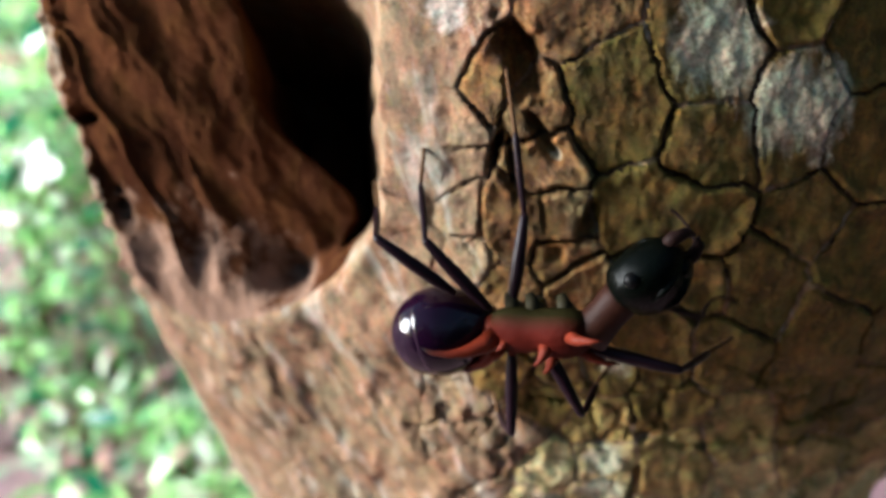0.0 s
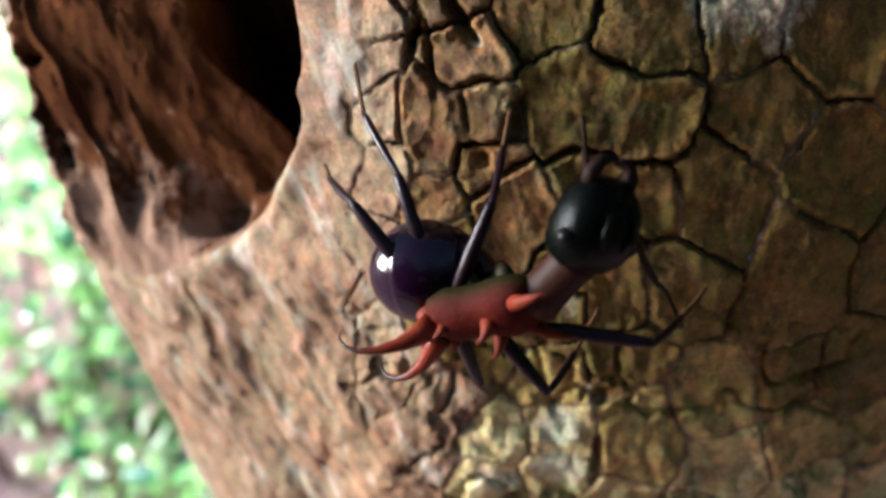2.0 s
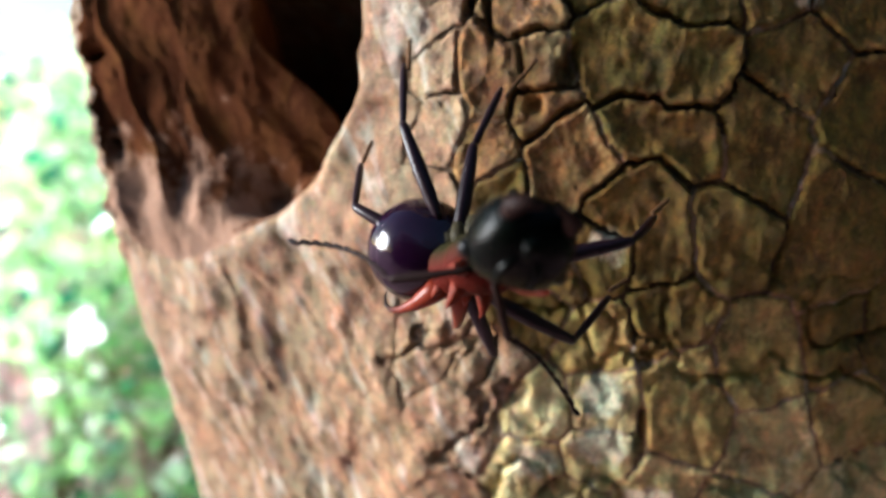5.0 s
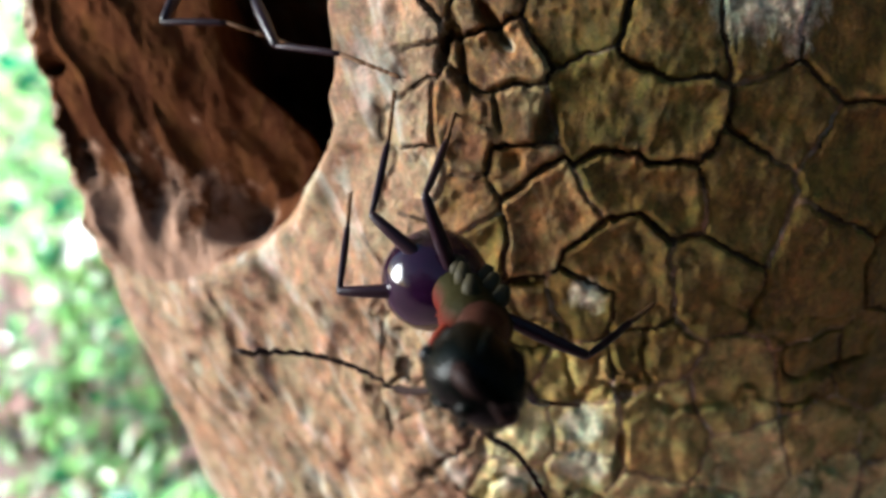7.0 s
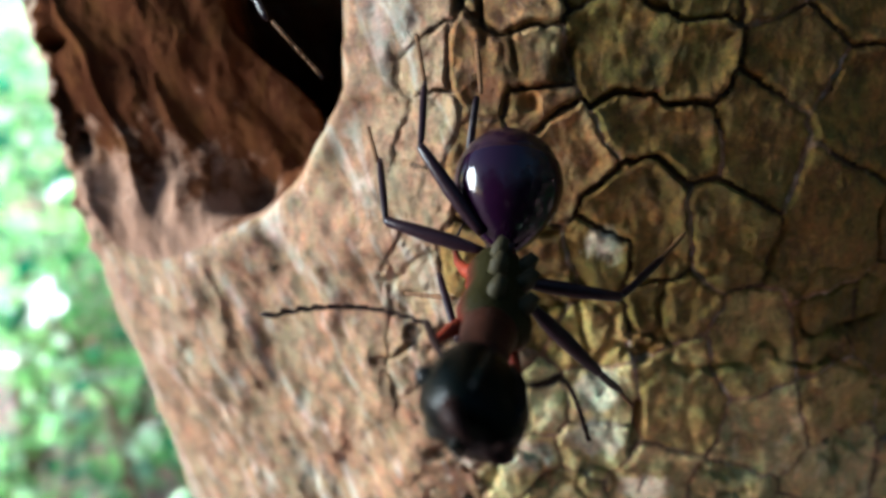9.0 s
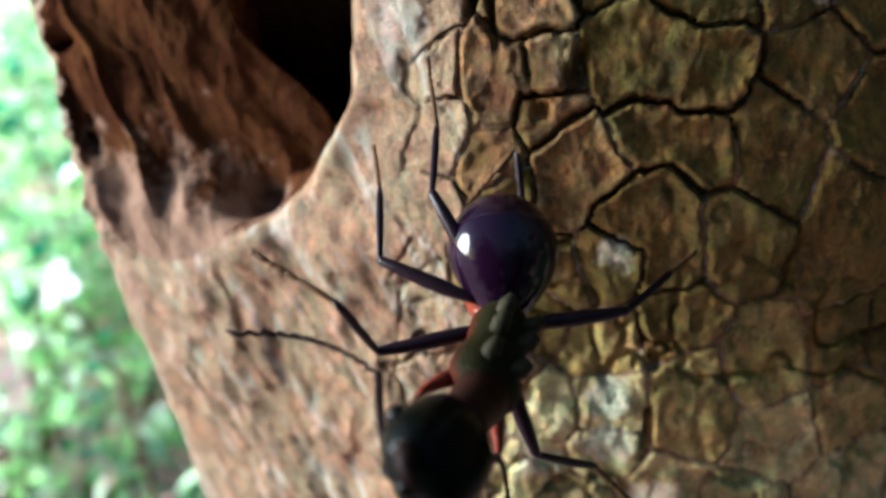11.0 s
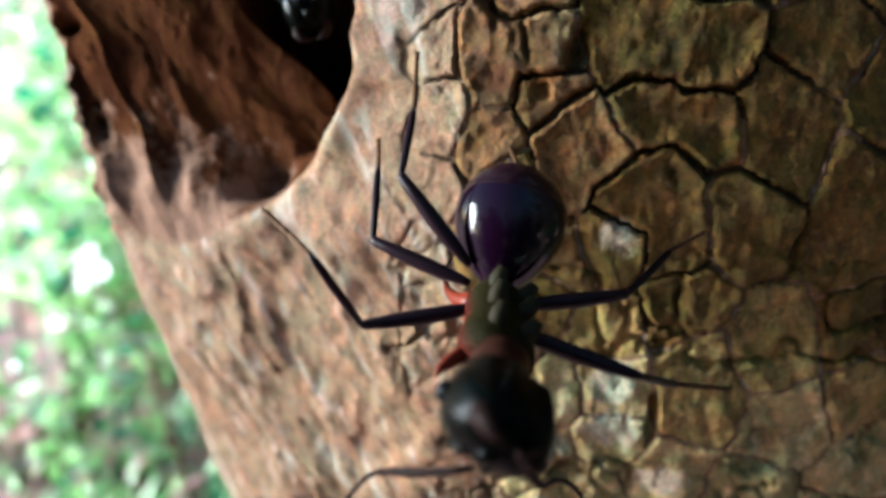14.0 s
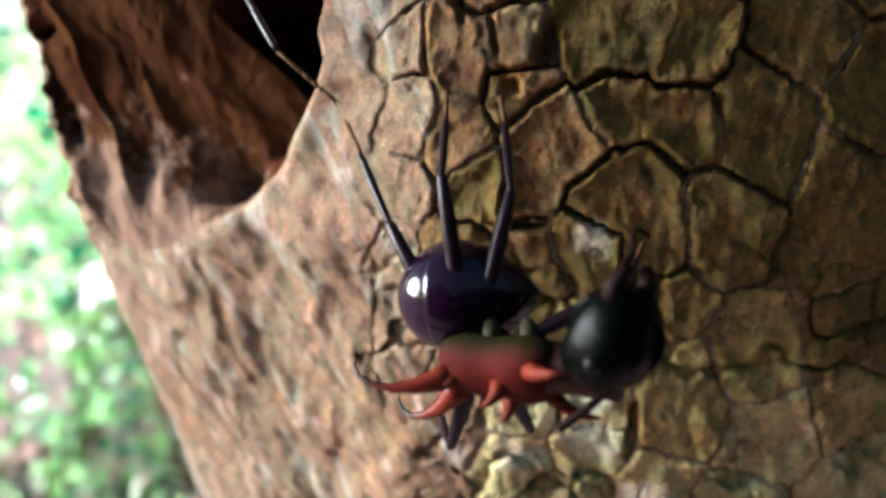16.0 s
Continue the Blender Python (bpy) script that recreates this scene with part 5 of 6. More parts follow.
    glide(ant_parts['tarsus_C'], [
        (0, -2.55, 0.32, -3.82, 176, -6, 93), (0.5, -2.06, 0.05, -3.94, 159, -6, 90), (1, -2.17, 0.70, -5.11, 167, -6, 93),
        (1.5, -1.38, 1.21, -6.15, -164, -6, 96), (2, -0.19, 1.70, -4.66, -177, -1, 92), (2.5, -0.81, 1.29, -5.69, -164, -8, 97),
        (3, -2.32, 1.73, -4.36, -150, -16, 99), (3.5, -2.22, 1.56, -5.20, -150, -16, 97), (4, -2.12, 1.37, -6.07, -156, -16, 95),
        (4.2, -2.09, 1.29, -6.42, -159, -16, 95), (6.3, -0.28, 1.19, -4.82, -93, -26, 106), (6.5, -1.29, 1.11, -6.07, -147, -10, 99),
        (7, -1.01, 0.99, -5.71, -153, -10, 97), (7.5, -0.74, 0.87, -5.36, -157, -10, 96), (8, -1.59, 0.44, -5.03, -142, -11, 106),
        (8.5, -2.57, -0.19, -4.46, -132, -5, 121), (11, -6.57, -7.27, -4.85, -122, -28, 171), (11.5, -9.09, -3.97, -4.32, -120, -20, 166),
        (12, -7.82, -2.07, -3.56, -124, -12, 156), (12.5, -8.39, -6.61, -5.28, -127, -10, 180), (13, -7.68, -6.93, -5.59, -126, -16, 172),
        (13.5, -7.71, -6.66, -5.38, -123, -20, 180), (14, -7.02, -7.09, -3.98, -121, -32, 146), (14.5, -7.46, -2.20, -2.39, -112, -42, -175),
        (15, -0.22, -6.17, -6.90, -159, -12, 89), (15.5, -0.55, -5.98, -7.61, -157, -16, 94), (16, -2.67, 1.75, -8.68, 153, -17, 93),
    ])
    glide(ant_parts['femur_D'], [
        (0, 4.24, -4.71, -0.57, -123, -11, 171), (0.5, 5.12, -4.03, -2.25, -121, -19, 175), (1, 4.94, -4.59, -0.85, -124, 6, 170),
        (1.5, 4.75, -5.15, 0.56, -126, 23, 169), (2, 5.97, -4.14, -3.07, -125, -6, 177), (2.5, 3.73, -3.69, -4.26, -126, -16, -177),
        (3, 1.50, -3.23, -5.45, -132, -29, -160), (3.5, 0.33, -2.36, -5.89, -139, -38, -148), (4, 0.66, -2.70, -6.62, -137, -31, -151),
        (4.2, 0.51, -2.65, -7.08, -140, -26, -145), (6.3, 3.24, -3.61, -3.69, -127, -5, -173), (6.5, 2.89, -4.15, -3.35, -126, -3, -176),
        (7, 2.59, -3.57, -3.98, -127, -23, -172), (7.5, 2.95, -3.73, -4.00, -128, -20, -173), (8, 2.93, -2.52, -4.23, -136, -21, -157),
        (8.5, 2.89, -2.89, -4.52, -132, -13, -161), (11, 2.66, -2.80, -4.44, -126, 10, -164), (11.5, 2.68, -3.16, -4.52, -127, 6, -167),
        (12, 2.65, -2.85, -4.51, -131, -5, -161), (12.5, 2.72, -3.24, -4.56, -127, 7, -168), (13, 2.74, -3.38, -4.32, -126, 11, -171),
        (13.5, 2.56, -2.84, -4.52, -127, 8, -164), (14, 2.73, -2.97, -4.44, -127, 9, -165), (14.5, 2.78, -2.89, -4.32, -130, 5, -159),
        (15, 3.54, -3.63, -4.00, -126, 8, -176), (15.5, 3.43, -4.10, -2.62, -121, 29, 176), (16, 3.81, -3.79, -4.15, -123, 29, 176),
    ])
    glide(ant_parts['tibia_D'], [
        (0, 4.24, -4.71, -0.57, 147, -5, 54), (0.5, 5.12, -4.03, -2.25, 161, -4, 66), (1, 4.94, -4.59, -0.85, 169, -6, 69),
        (1.5, 4.75, -5.15, 0.56, 175, -9, 73), (2, 5.97, -4.14, -3.07, 145, -17, 61), (2.5, 3.73, -3.69, -4.26, 120, -24, 56),
        (3, 1.50, -3.23, -5.45, 96, -31, 52), (3.5, 0.33, -2.36, -5.89, 101, -26, 53), (4, 0.66, -2.70, -6.62, 88, -34, 55),
        (4.2, 0.51, -2.65, -7.08, 77, -40, 54), (6.3, 3.24, -3.61, -3.69, 117, -27, 55), (6.5, 2.89, -4.15, -3.35, 132, -21, 57),
        (7, 2.59, -3.57, -3.98, 114, -24, 50), (7.5, 2.95, -3.73, -4.00, 98, -34, 45), (8, 2.93, -2.52, -4.23, 98, -38, 31),
        (8.5, 2.89, -2.89, -4.52, 100, -33, 43), (11, 2.66, -2.80, -4.44, 109, -32, 42), (11.5, 2.68, -3.16, -4.52, 105, -34, 48),
        (12, 2.65, -2.85, -4.51, 100, -35, 42), (12.5, 2.72, -3.24, -4.56, 109, -32, 45), (13, 2.74, -3.38, -4.32, 109, -33, 46),
        (13.5, 2.56, -2.84, -4.52, 106, -34, 41), (14, 2.73, -2.97, -4.44, 104, -35, 45), (14.5, 2.78, -2.89, -4.32, 110, -33, 26),
        (15, 3.54, -3.63, -4.00, 117, -29, 51), (15.5, 3.43, -4.10, -2.62, 164, -4, 66), (16, 3.81, -3.79, -4.15, -179, -22, 80),
    ])
    glide(ant_parts['tarsus_D'], [
        (0, 6.11, -2.13, -0.27, 146, -6, 53), (0.5, 6.42, -1.12, -2.05, 147, -10, 62), (1, 6.08, -1.62, -0.50, 162, -11, 66),
        (1.5, 5.70, -2.14, 1.08, 174, -11, 72), (2, 7.46, -1.47, -2.14, 138, -21, 61), (2.5, 5.35, -1.25, -2.96, 142, -20, 65),
        (3, 3.20, -1.07, -3.81, 142, -20, 69), (3.5, 2.07, -0.09, -4.46, 115, -20, 56), (4, 2.20, -0.53, -4.85, 151, -17, 71),
        (4.2, 1.97, -0.66, -5.04, 134, -23, 70), (6.3, 4.86, -1.26, -2.25, 151, -16, 64), (6.5, 4.52, -1.64, -2.23, 143, -16, 60),
        (7, 4.48, -1.32, -2.70, 144, -15, 63), (7.5, 4.85, -1.86, -2.23, 162, -12, 68), (8, 5.10, -1.23, -2.26, 133, -21, 60),
        (8.5, 4.85, -1.07, -2.76, 109, -29, 56), (11, 4.67, -0.98, -2.74, 133, -22, 57), (11.5, 4.45, -1.18, -2.74, 128, -22, 52),
        (12, 4.59, -1.09, -2.68, 120, -23, 46), (12.5, 4.66, -1.33, -2.87, 119, -26, 47), (13, 4.61, -1.43, -2.60, 129, -23, 53),
        (13.5, 4.59, -1.11, -2.75, 120, -25, 43), (14, 4.58, -1.11, -2.60, 131, -21, 53), (14.5, 5.19, -1.72, -2.58, 135, -23, 58),
        (15, 5.30, -1.44, -2.48, 159, -19, 68), (15.5, 4.72, -1.18, -2.38, 65, -48, 55), (16, 4.35, -0.87, -2.95, 170, -22, 75),
    ])
    glide(ant_parts['femur_E'], [
        (0, 0.68, -3.65, -2.73, -117, -60, -169), (0.5, 1.33, -2.74, -3.19, -140, -61, -139), (1, 1.02, -2.39, -4.71, -155, -63, -119),
        (1.5, 1.82, -2.58, -4.87, -133, -36, -153), (2, 2.62, -2.77, -5.03, -134, -45, -152), (2.5, 2.12, -2.47, -5.85, -140, -47, -141),
        (3, 2.29, -3.28, -4.99, -134, -23, -153), (3.5, 2.46, -4.10, -4.12, -128, -8, -169), (4, 2.63, -4.91, -3.25, -126, 12, -174),
        (4.2, 2.66, -5.39, -3.86, -125, 14, -175), (6.3, 3.68, -4.83, -1.88, -126, 14, 179), (6.5, 2.97, -4.94, -1.72, -126, 13, -176),
        (7, 0.81, -1.93, -5.80, -147, -41, -128), (7.5, 3.43, -5.42, -0.25, -128, 22, 177), (8, 2.91, -1.92, -6.32, -137, -32, -141),
        (8.5, 2.35, -2.23, -6.81, -137, -30, -141), (11, -0.47, -3.81, -9.29, -137, -63, -145), (11.5, -1.85, -2.52, -8.33, -174, -47, -94),
        (12, 1.66, -6.21, -2.85, -132, 25, 165), (12.5, -0.77, -3.61, -9.04, -141, -55, -139), (13, -0.50, -2.75, -8.75, -148, -45, -129),
        (13.5, 0.24, -2.68, -8.15, -142, -37, -135), (14, 2.67, -5.50, -7.10, -120, -18, 172), (14.5, 2.02, -3.60, -4.70, -120, 7, -152),
        (15, 0.15, -1.93, -7.00, -148, -36, -126), (15.5, 0.74, -0.78, -6.54, -163, -15, -118), (16, 0.80, -0.99, -8.96, -158, -35, -112),
    ])
    glide(ant_parts['tibia_E'], [
        (0, 0.68, -3.65, -2.73, 136, -12, 70), (0.5, 1.33, -2.74, -3.19, 137, -7, 67), (1, 1.02, -2.39, -4.71, 135, -14, 78),
        (1.5, 1.82, -2.58, -4.87, 136, -19, 73), (2, 2.62, -2.77, -5.03, 109, -24, 68), (2.5, 2.12, -2.47, -5.85, 83, -29, 72),
        (3, 2.29, -3.28, -4.99, 94, -30, 66), (3.5, 2.46, -4.10, -4.12, 104, -31, 61), (4, 2.63, -4.91, -3.25, 112, -32, 55),
        (4.2, 2.66, -5.39, -3.86, 130, -29, 66), (6.3, 3.68, -4.83, -1.88, 106, -36, 61), (6.5, 2.97, -4.94, -1.72, 112, -34, 63),
        (7, 0.81, -1.93, -5.80, 165, 7, 78), (7.5, 3.43, -5.42, -0.25, 54, -50, 63), (8, 2.91, -1.92, -6.32, 166, 8, 76),
        (8.5, 2.35, -2.23, -6.81, 162, 9, 72), (11, -0.47, -3.81, -9.29, 133, 10, 46), (11.5, -1.85, -2.52, -8.33, -178, -5, 94),
        (12, 1.66, -6.21, -2.85, 26, -56, 71), (12.5, -0.77, -3.61, -9.04, 146, 26, 54), (13, -0.50, -2.75, -8.75, 151, 25, 61),
        (13.5, 0.24, -2.68, -8.15, 162, 6, 75), (14, 2.67, -5.50, -7.10, 154, 5, 58), (14.5, 2.02, -3.60, -4.70, -150, 9, 110),
        (15, 0.15, -1.93, -7.00, 171, -8, 84), (15.5, 0.74, -0.78, -6.54, 165, -6, -94), (16, 0.80, -0.99, -8.96, -171, -6, 94),
    ])
    glide(ant_parts['tarsus_E'], [
        (0, 1.73, -0.70, -2.05, 98, -23, 57), (0.5, 2.55, 0.20, -2.83, 118, -17, 70), (1, 1.65, 0.64, -3.91, 166, -15, 86),
        (1.5, 2.69, 0.31, -3.81, 93, -27, 75), (2, 3.70, -0.04, -3.75, 66, -36, 63), (2.5, 2.98, 0.20, -4.32, 141, -15, 73),
        (3, 3.40, -0.75, -3.38, 134, -21, 69), (3.5, 3.80, -1.71, -2.46, 128, -26, 65), (4, 4.18, -2.68, -1.55, 122, -30, 61),
        (4.2, 3.80, -2.85, -2.30, 123, -30, 62), (6.3, 4.94, -2.56, -0.01, 158, -24, 70), (6.5, 4.19, -2.58, 0.06, 140, -25, 64),
        (7, 1.48, 1.17, -6.19, 140, 6, 60), (7.5, 4.34, -3.59, 2.21, 90, -43, 58), (8, 3.68, 1.15, -6.78, 162, 7, 74),
        (8.5, 3.31, 0.78, -7.29, 161, 9, 71), (11, 1.70, -1.53, -9.85, 148, 28, 54), (11.5, -2.05, 0.66, -8.07, -172, -3, 96),
        (12, 2.22, -4.53, -0.19, -8, -59, 83), (12.5, 0.95, -1.29, -10.42, 152, 31, 58), (13, 0.93, -0.22, -10.09, 152, 34, 58),
        (13.5, 1.05, 0.40, -8.46, 156, 3, 73), (14, 4.37, -2.80, -7.37, 139, 3, 44), (14.5, 0.94, -0.63, -5.23, -157, 14, 105),
        (15, 0.47, 1.23, -6.58, 136, -20, 81), (15.5, 0.50, -3.95, -6.23, -148, -9, 90), (16, 0.61, 2.19, -8.63, -180, -14, 90),
    ])
    glide(ant_parts['femur_F'], [
        (0, -1.86, -4.00, 5.31, -141, 82, 139), (0.5, 0.86, -4.00, 3.69, -131, 64, 162), (1, 1.11, -3.87, 2.41, -126, 62, 169),
        (1.5, -0.14, -5.15, 1.72, -136, 58, 148), (2, 0.50, -5.19, 1.27, -148, 60, 134), (2.5, 1.19, -4.29, 0.88, -124, 58, 169),
        (3, -1.11, -5.66, 1.09, -143, 66, 138), (3.5, -1.67, -4.92, 1.04, -138, 70, 140), (4, -1.40, -5.22, 0.30, -130, 68, 153),
        (4.2, -1.60, -4.58, -0.77, -98, 69, -169), (6.3, -3.36, -5.48, 1.43, 141, 65, 42), (6.5, -3.56, -5.33, 1.33, 151, 74, 58),
        (7, -3.12, -5.72, 1.26, 153, 56, 57), (7.5, -3.15, -5.30, 1.28, 146, 65, 47), (8, -2.49, -4.76, 1.43, 131, 62, 29),
        (8.5, -2.94, -3.66, 0.29, 104, 62, -11), (11, -0.76, 0.78, -0.69, -80, 43, -100), (11.5, -0.83, 0.67, -0.57, -84, 42, -103),
        (12, -1.68, 0.48, -0.11, -88, 39, -92), (12.5, -1.16, 0.48, -0.19, -61, 46, -101), (13, -1.25, 0.67, -0.49, -62, 45, -99),
        (13.5, -0.87, 0.59, -0.40, -69, 45, -103), (14, -0.96, 0.55, -0.31, -55, 46, -99), (14.5, -1.56, 0.48, -0.09, -43, 43, -92),
        (15, -1.72, -4.88, -0.86, -149, 73, 128), (15.5, -0.05, -4.77, -1.19, -137, 63, 148), (16, 0.01, -4.45, -1.47, -144, 73, 138),
    ])
    glide(ant_parts['tibia_F'], [
        (0, -1.86, -4.00, 5.31, -145, -77, -130), (0.5, 0.86, -4.00, 3.69, -134, -73, -149), (1, 1.11, -3.87, 2.41, -127, -78, -154),
        (1.5, -0.14, -5.15, 1.72, 148, -36, 75), (2, 0.50, -5.19, 1.27, 80, -48, 84), (2.5, 1.19, -4.29, 0.88, -34, -59, 99),
        (3, -1.11, -5.66, 1.09, -165, -35, 93), (3.5, -1.67, -4.92, 1.04, 101, -51, 38), (4, -1.40, -5.22, 0.30, 62, -61, 60),
        (4.2, -1.60, -4.58, -0.77, 54, -62, 61), (6.3, -3.36, -5.48, 1.43, 92, -50, 71), (6.5, -3.56, -5.33, 1.33, 93, -47, 78),
        (7, -3.12, -5.72, 1.26, 89, -49, 78), (7.5, -3.15, -5.30, 1.28, 75, -56, 67), (8, -2.49, -4.76, 1.43, 51, -60, 78),
        (8.5, -2.94, -3.66, 0.29, 108, -78, 1), (11, -0.76, 0.78, -0.69, -153, -75, -121), (11.5, -0.83, 0.67, -0.57, -127, -76, -150),
        (12, -1.68, 0.48, -0.11, -83, -76, 165), (12.5, -1.16, 0.48, -0.19, -93, -78, 174), (13, -1.25, 0.67, -0.49, -91, -78, 173),
        (13.5, -0.87, 0.59, -0.40, -97, -74, 174), (14, -0.96, 0.55, -0.31, -85, -75, 164), (14.5, -1.56, 0.48, -0.09, 93, -79, 8),
        (15, -1.72, -4.88, -0.86, 101, -45, 66), (15.5, -0.05, -4.77, -1.19, -77, -49, 101), (16, 0.01, -4.45, -1.47, -29, -62, 103),
    ])
    glide(ant_parts['tarsus_F'], [
        (0, -2.33, -4.56, 8.42, -29, -66, 107), (0.5, 0.04, -4.49, 6.75, -100, -51, 122), (1, 0.51, -4.16, 5.54, -83, -57, 124),
        (1.5, 0.50, -2.65, 3.61, 158, -3, 61), (2, 0.72, -3.04, 3.63, 25, -54, 83), (2.5, 0.93, -2.67, 3.63, 48, -70, 57),
        (3, -1.27, -3.03, 2.91, 160, -10, 72), (3.5, -0.09, -3.67, 3.52, 122, -38, 54), (4, -0.60, -3.87, 3.09, 113, -42, 62),
        (4.2, -0.88, -3.27, 2.06, 81, -54, 54), (6.3, -2.69, -3.52, 3.87, 122, -41, 77), (6.5, -3.09, -3.21, 3.68, 139, -39, 83),
        (7, -2.67, -3.69, 3.69, 155, -37, 89), (7.5, -2.46, -3.64, 3.92, 169, -37, 92), (8, -2.16, -3.17, 4.19, 33, -65, 82),
        (8.5, -2.28, -3.66, 3.42, 37, -60, 84), (11, -1.18, 0.08, 2.40, -130, 48, 165), (11.5, -1.50, 0.29, 2.54, -80, 80, -160),
        (12, -2.41, 0.68, 3.00, 47, 64, -59), (12.5, -1.83, 0.55, 2.93, 35, 72, -64), (13, -1.91, 0.76, 2.64, 30, 70, -68),
        (13.5, -1.74, 0.68, 2.68, 71, 63, -44), (14, -1.77, 0.78, 2.77, 60, 59, -56), (14.5, -0.96, 0.56, 3.05, -52, 75, -129),
        (15, -0.82, -2.82, 1.42, 172, -32, 85), (15.5, -0.43, -2.70, 1.22, -125, -44, 95), (16, -0.32, -2.97, 1.35, -153, -40, 97),
    ])
    glide(ant_parts['scape_l'], [
        (0, 5.06, -3.74, 4.12, -156, 5, -124), (0.5, 6.16, -5.67, 1.48, -142, 17, 179), (1, 6.67, -4.33, 0.09, -144, 13, -151),
        (1.5, 4.99, -5.32, -4.28, -132, -70, -157), (2, 6.02, -3.87, -1.05, -163, -31, -119), (2.5, 3.95, -5.36, -5.71, 123, -68, -9),
        (3, -0.22, -10.97, -4.38, 129, -40, 44), (3.5, -4.42, -12.28, -5.12, 166, 14, 68), (4, -4.03, -10.42, -5.19, 143, 11, 8),
        (4.2, -4.54, -9.94, -6.85, 143, 8, -8), (6.3, -3.13, -8.11, -3.90, 139, -38, -9), (6.5, -3.67, -8.32, -3.99, 155, -8, -49),
        (7, -3.40, -8.34, -4.97, 159, -5, -57), (7.5, -3.34, -8.78, -2.95, 146, 15, -42), (8, -3.25, -8.25, -5.09, 148, 25, -58),
        (8.5, -3.29, -7.99, -5.95, 157, 25, -70), (11, -5.02, -8.32, -6.83, 139, 43, -73), (11.5, -5.15, -7.98, -7.69, 155, 17, -62),
        (12, -4.36, -7.98, -7.60, 156, 15, -63), (12.5, -5.16, -8.18, -6.67, 160, 35, -79), (13, -5.57, -8.23, -7.86, 138, 36, -59),
        (13.5, -2.97, -7.55, -10.49, 169, -18, -72), (14, -4.06, -8.66, -9.73, 148, -9, -29), (14.5, -1.73, -8.77, -9.12, 150, -22, -34),
        (15, 2.72, -4.58, -0.55, -151, 27, -116), (15.5, 2.65, -4.80, -1.35, -118, 50, -102), (16, 3.73, -4.35, -3.36, -135, 36, -127),
    ])
    glide(ant_parts['funiculus_l'], [
        (0, 5.06, -3.74, 4.12, -157, -32, 105), (0.5, 6.16, -5.67, 1.48, 158, -12, 62), (1, 6.67, -4.33, 0.09, 152, -10, 51),
        (1.5, 4.99, -5.32, -4.28, 151, 5, 40), (2, 6.02, -3.87, -1.05, 166, 14, 68), (2.5, 3.95, -5.36, -5.71, 175, 41, 81),
        (3, -0.22, -10.97, -4.38, -147, -14, 135), (3.5, -4.42, -12.28, -5.12, -137, -51, -167), (4, -4.03, -10.42, -5.19, -136, -33, 171),
        (4.2, -4.54, -9.94, -6.85, -139, -25, 164), (6.3, -3.13, -8.11, -3.90, -139, -28, 140), (6.5, -3.67, -8.32, -3.99, -144, -24, -164),
        (7, -3.40, -8.34, -4.97, -143, -15, -175), (7.5, -3.34, -8.78, -2.95, -143, -50, -155), (8, -3.25, -8.25, -5.09, -142, 15, -180),
        (8.5, -3.29, -7.99, -5.95, -143, 5, 180), (11, -5.02, -8.32, -6.83, -141, -16, 169), (11.5, -5.15, -7.98, -7.69, -159, 4, 122),
        (12, -4.36, -7.98, -7.60, -143, 0, -179), (12.5, -5.16, -8.18, -6.67, -146, -7, 148), (13, -5.57, -8.23, -7.86, -143, 15, 173),
        (13.5, -2.97, -7.55, -10.49, -169, 13, 106), (14, -4.06, -8.66, -9.73, -162, 21, 121), (14.5, -1.73, -8.77, -9.12, -144, -0, 168),
        (15, 2.72, -4.58, -0.55, 173, 12, 79), (15.5, 2.65, -4.80, -1.35, 170, -31, 84), (16, 3.73, -4.35, -3.36, 164, -23, 76),
    ])
    glide(ant_parts['scape_r'], [
        (0, 5.03, -4.41, 1.49, -151, -12, -143), (0.5, 4.51, -6.60, 5.18, -136, 66, 154), (1, 3.28, -5.36, -4.39, 121, -68, -6),
        (1.5, 3.22, -4.51, 2.70, -128, 47, -106), (2, 3.54, -4.23, 3.35, -177, 41, -91), (2.5, 6.00, -5.98, 3.18, -122, 64, 178),
        (3, 1.48, -9.10, -1.09, -141, 33, -123), (3.5, -3.07, -7.92, -7.42, -180, -29, -90), (4, -1.14, -7.91, -7.15, -174, -27, -99),
        (4.2, -1.03, -8.17, -8.68, -172, -27, -103), (6.3, -0.33, -6.23, -3.90, -179, -27, -91), (6.5, -0.83, -7.86, -5.41, -180, -27, -90),
        (7, -0.60, -7.90, -6.28, -176, -21, -97), (7.5, -0.80, -7.90, -5.46, 178, -28, -87), (8, 1.28, -7.58, -6.92, -164, 2, -112),
        (8.5, 0.89, -7.72, -7.26, -160, 9, -115), (11, -1.77, -7.33, -9.02, -176, -9, -95), (11.5, -1.70, -7.37, -9.26, -177, -6, -95),
        (12, -0.94, -7.81, -8.58, -164, -8, -115), (12.5, -1.98, -7.65, -9.84, -168, -6, -108), (13, -1.77, -7.42, -9.01, -173, -4, -99),
        (13.5, 0.57, -7.97, -8.63, -143, 24, -134), (14, -0.16, -7.50, -10.05, -172, -18, -103), (14.5, 0.78, -7.45, -8.75, 179, -13, -89),
        (15, 3.32, -4.04, -5.12, -166, -27, -113), (15.5, 4.19, -3.51, -5.74, -175, -21, -98), (16, 1.49, -4.97, -8.63, 140, -40, -11),
    ])
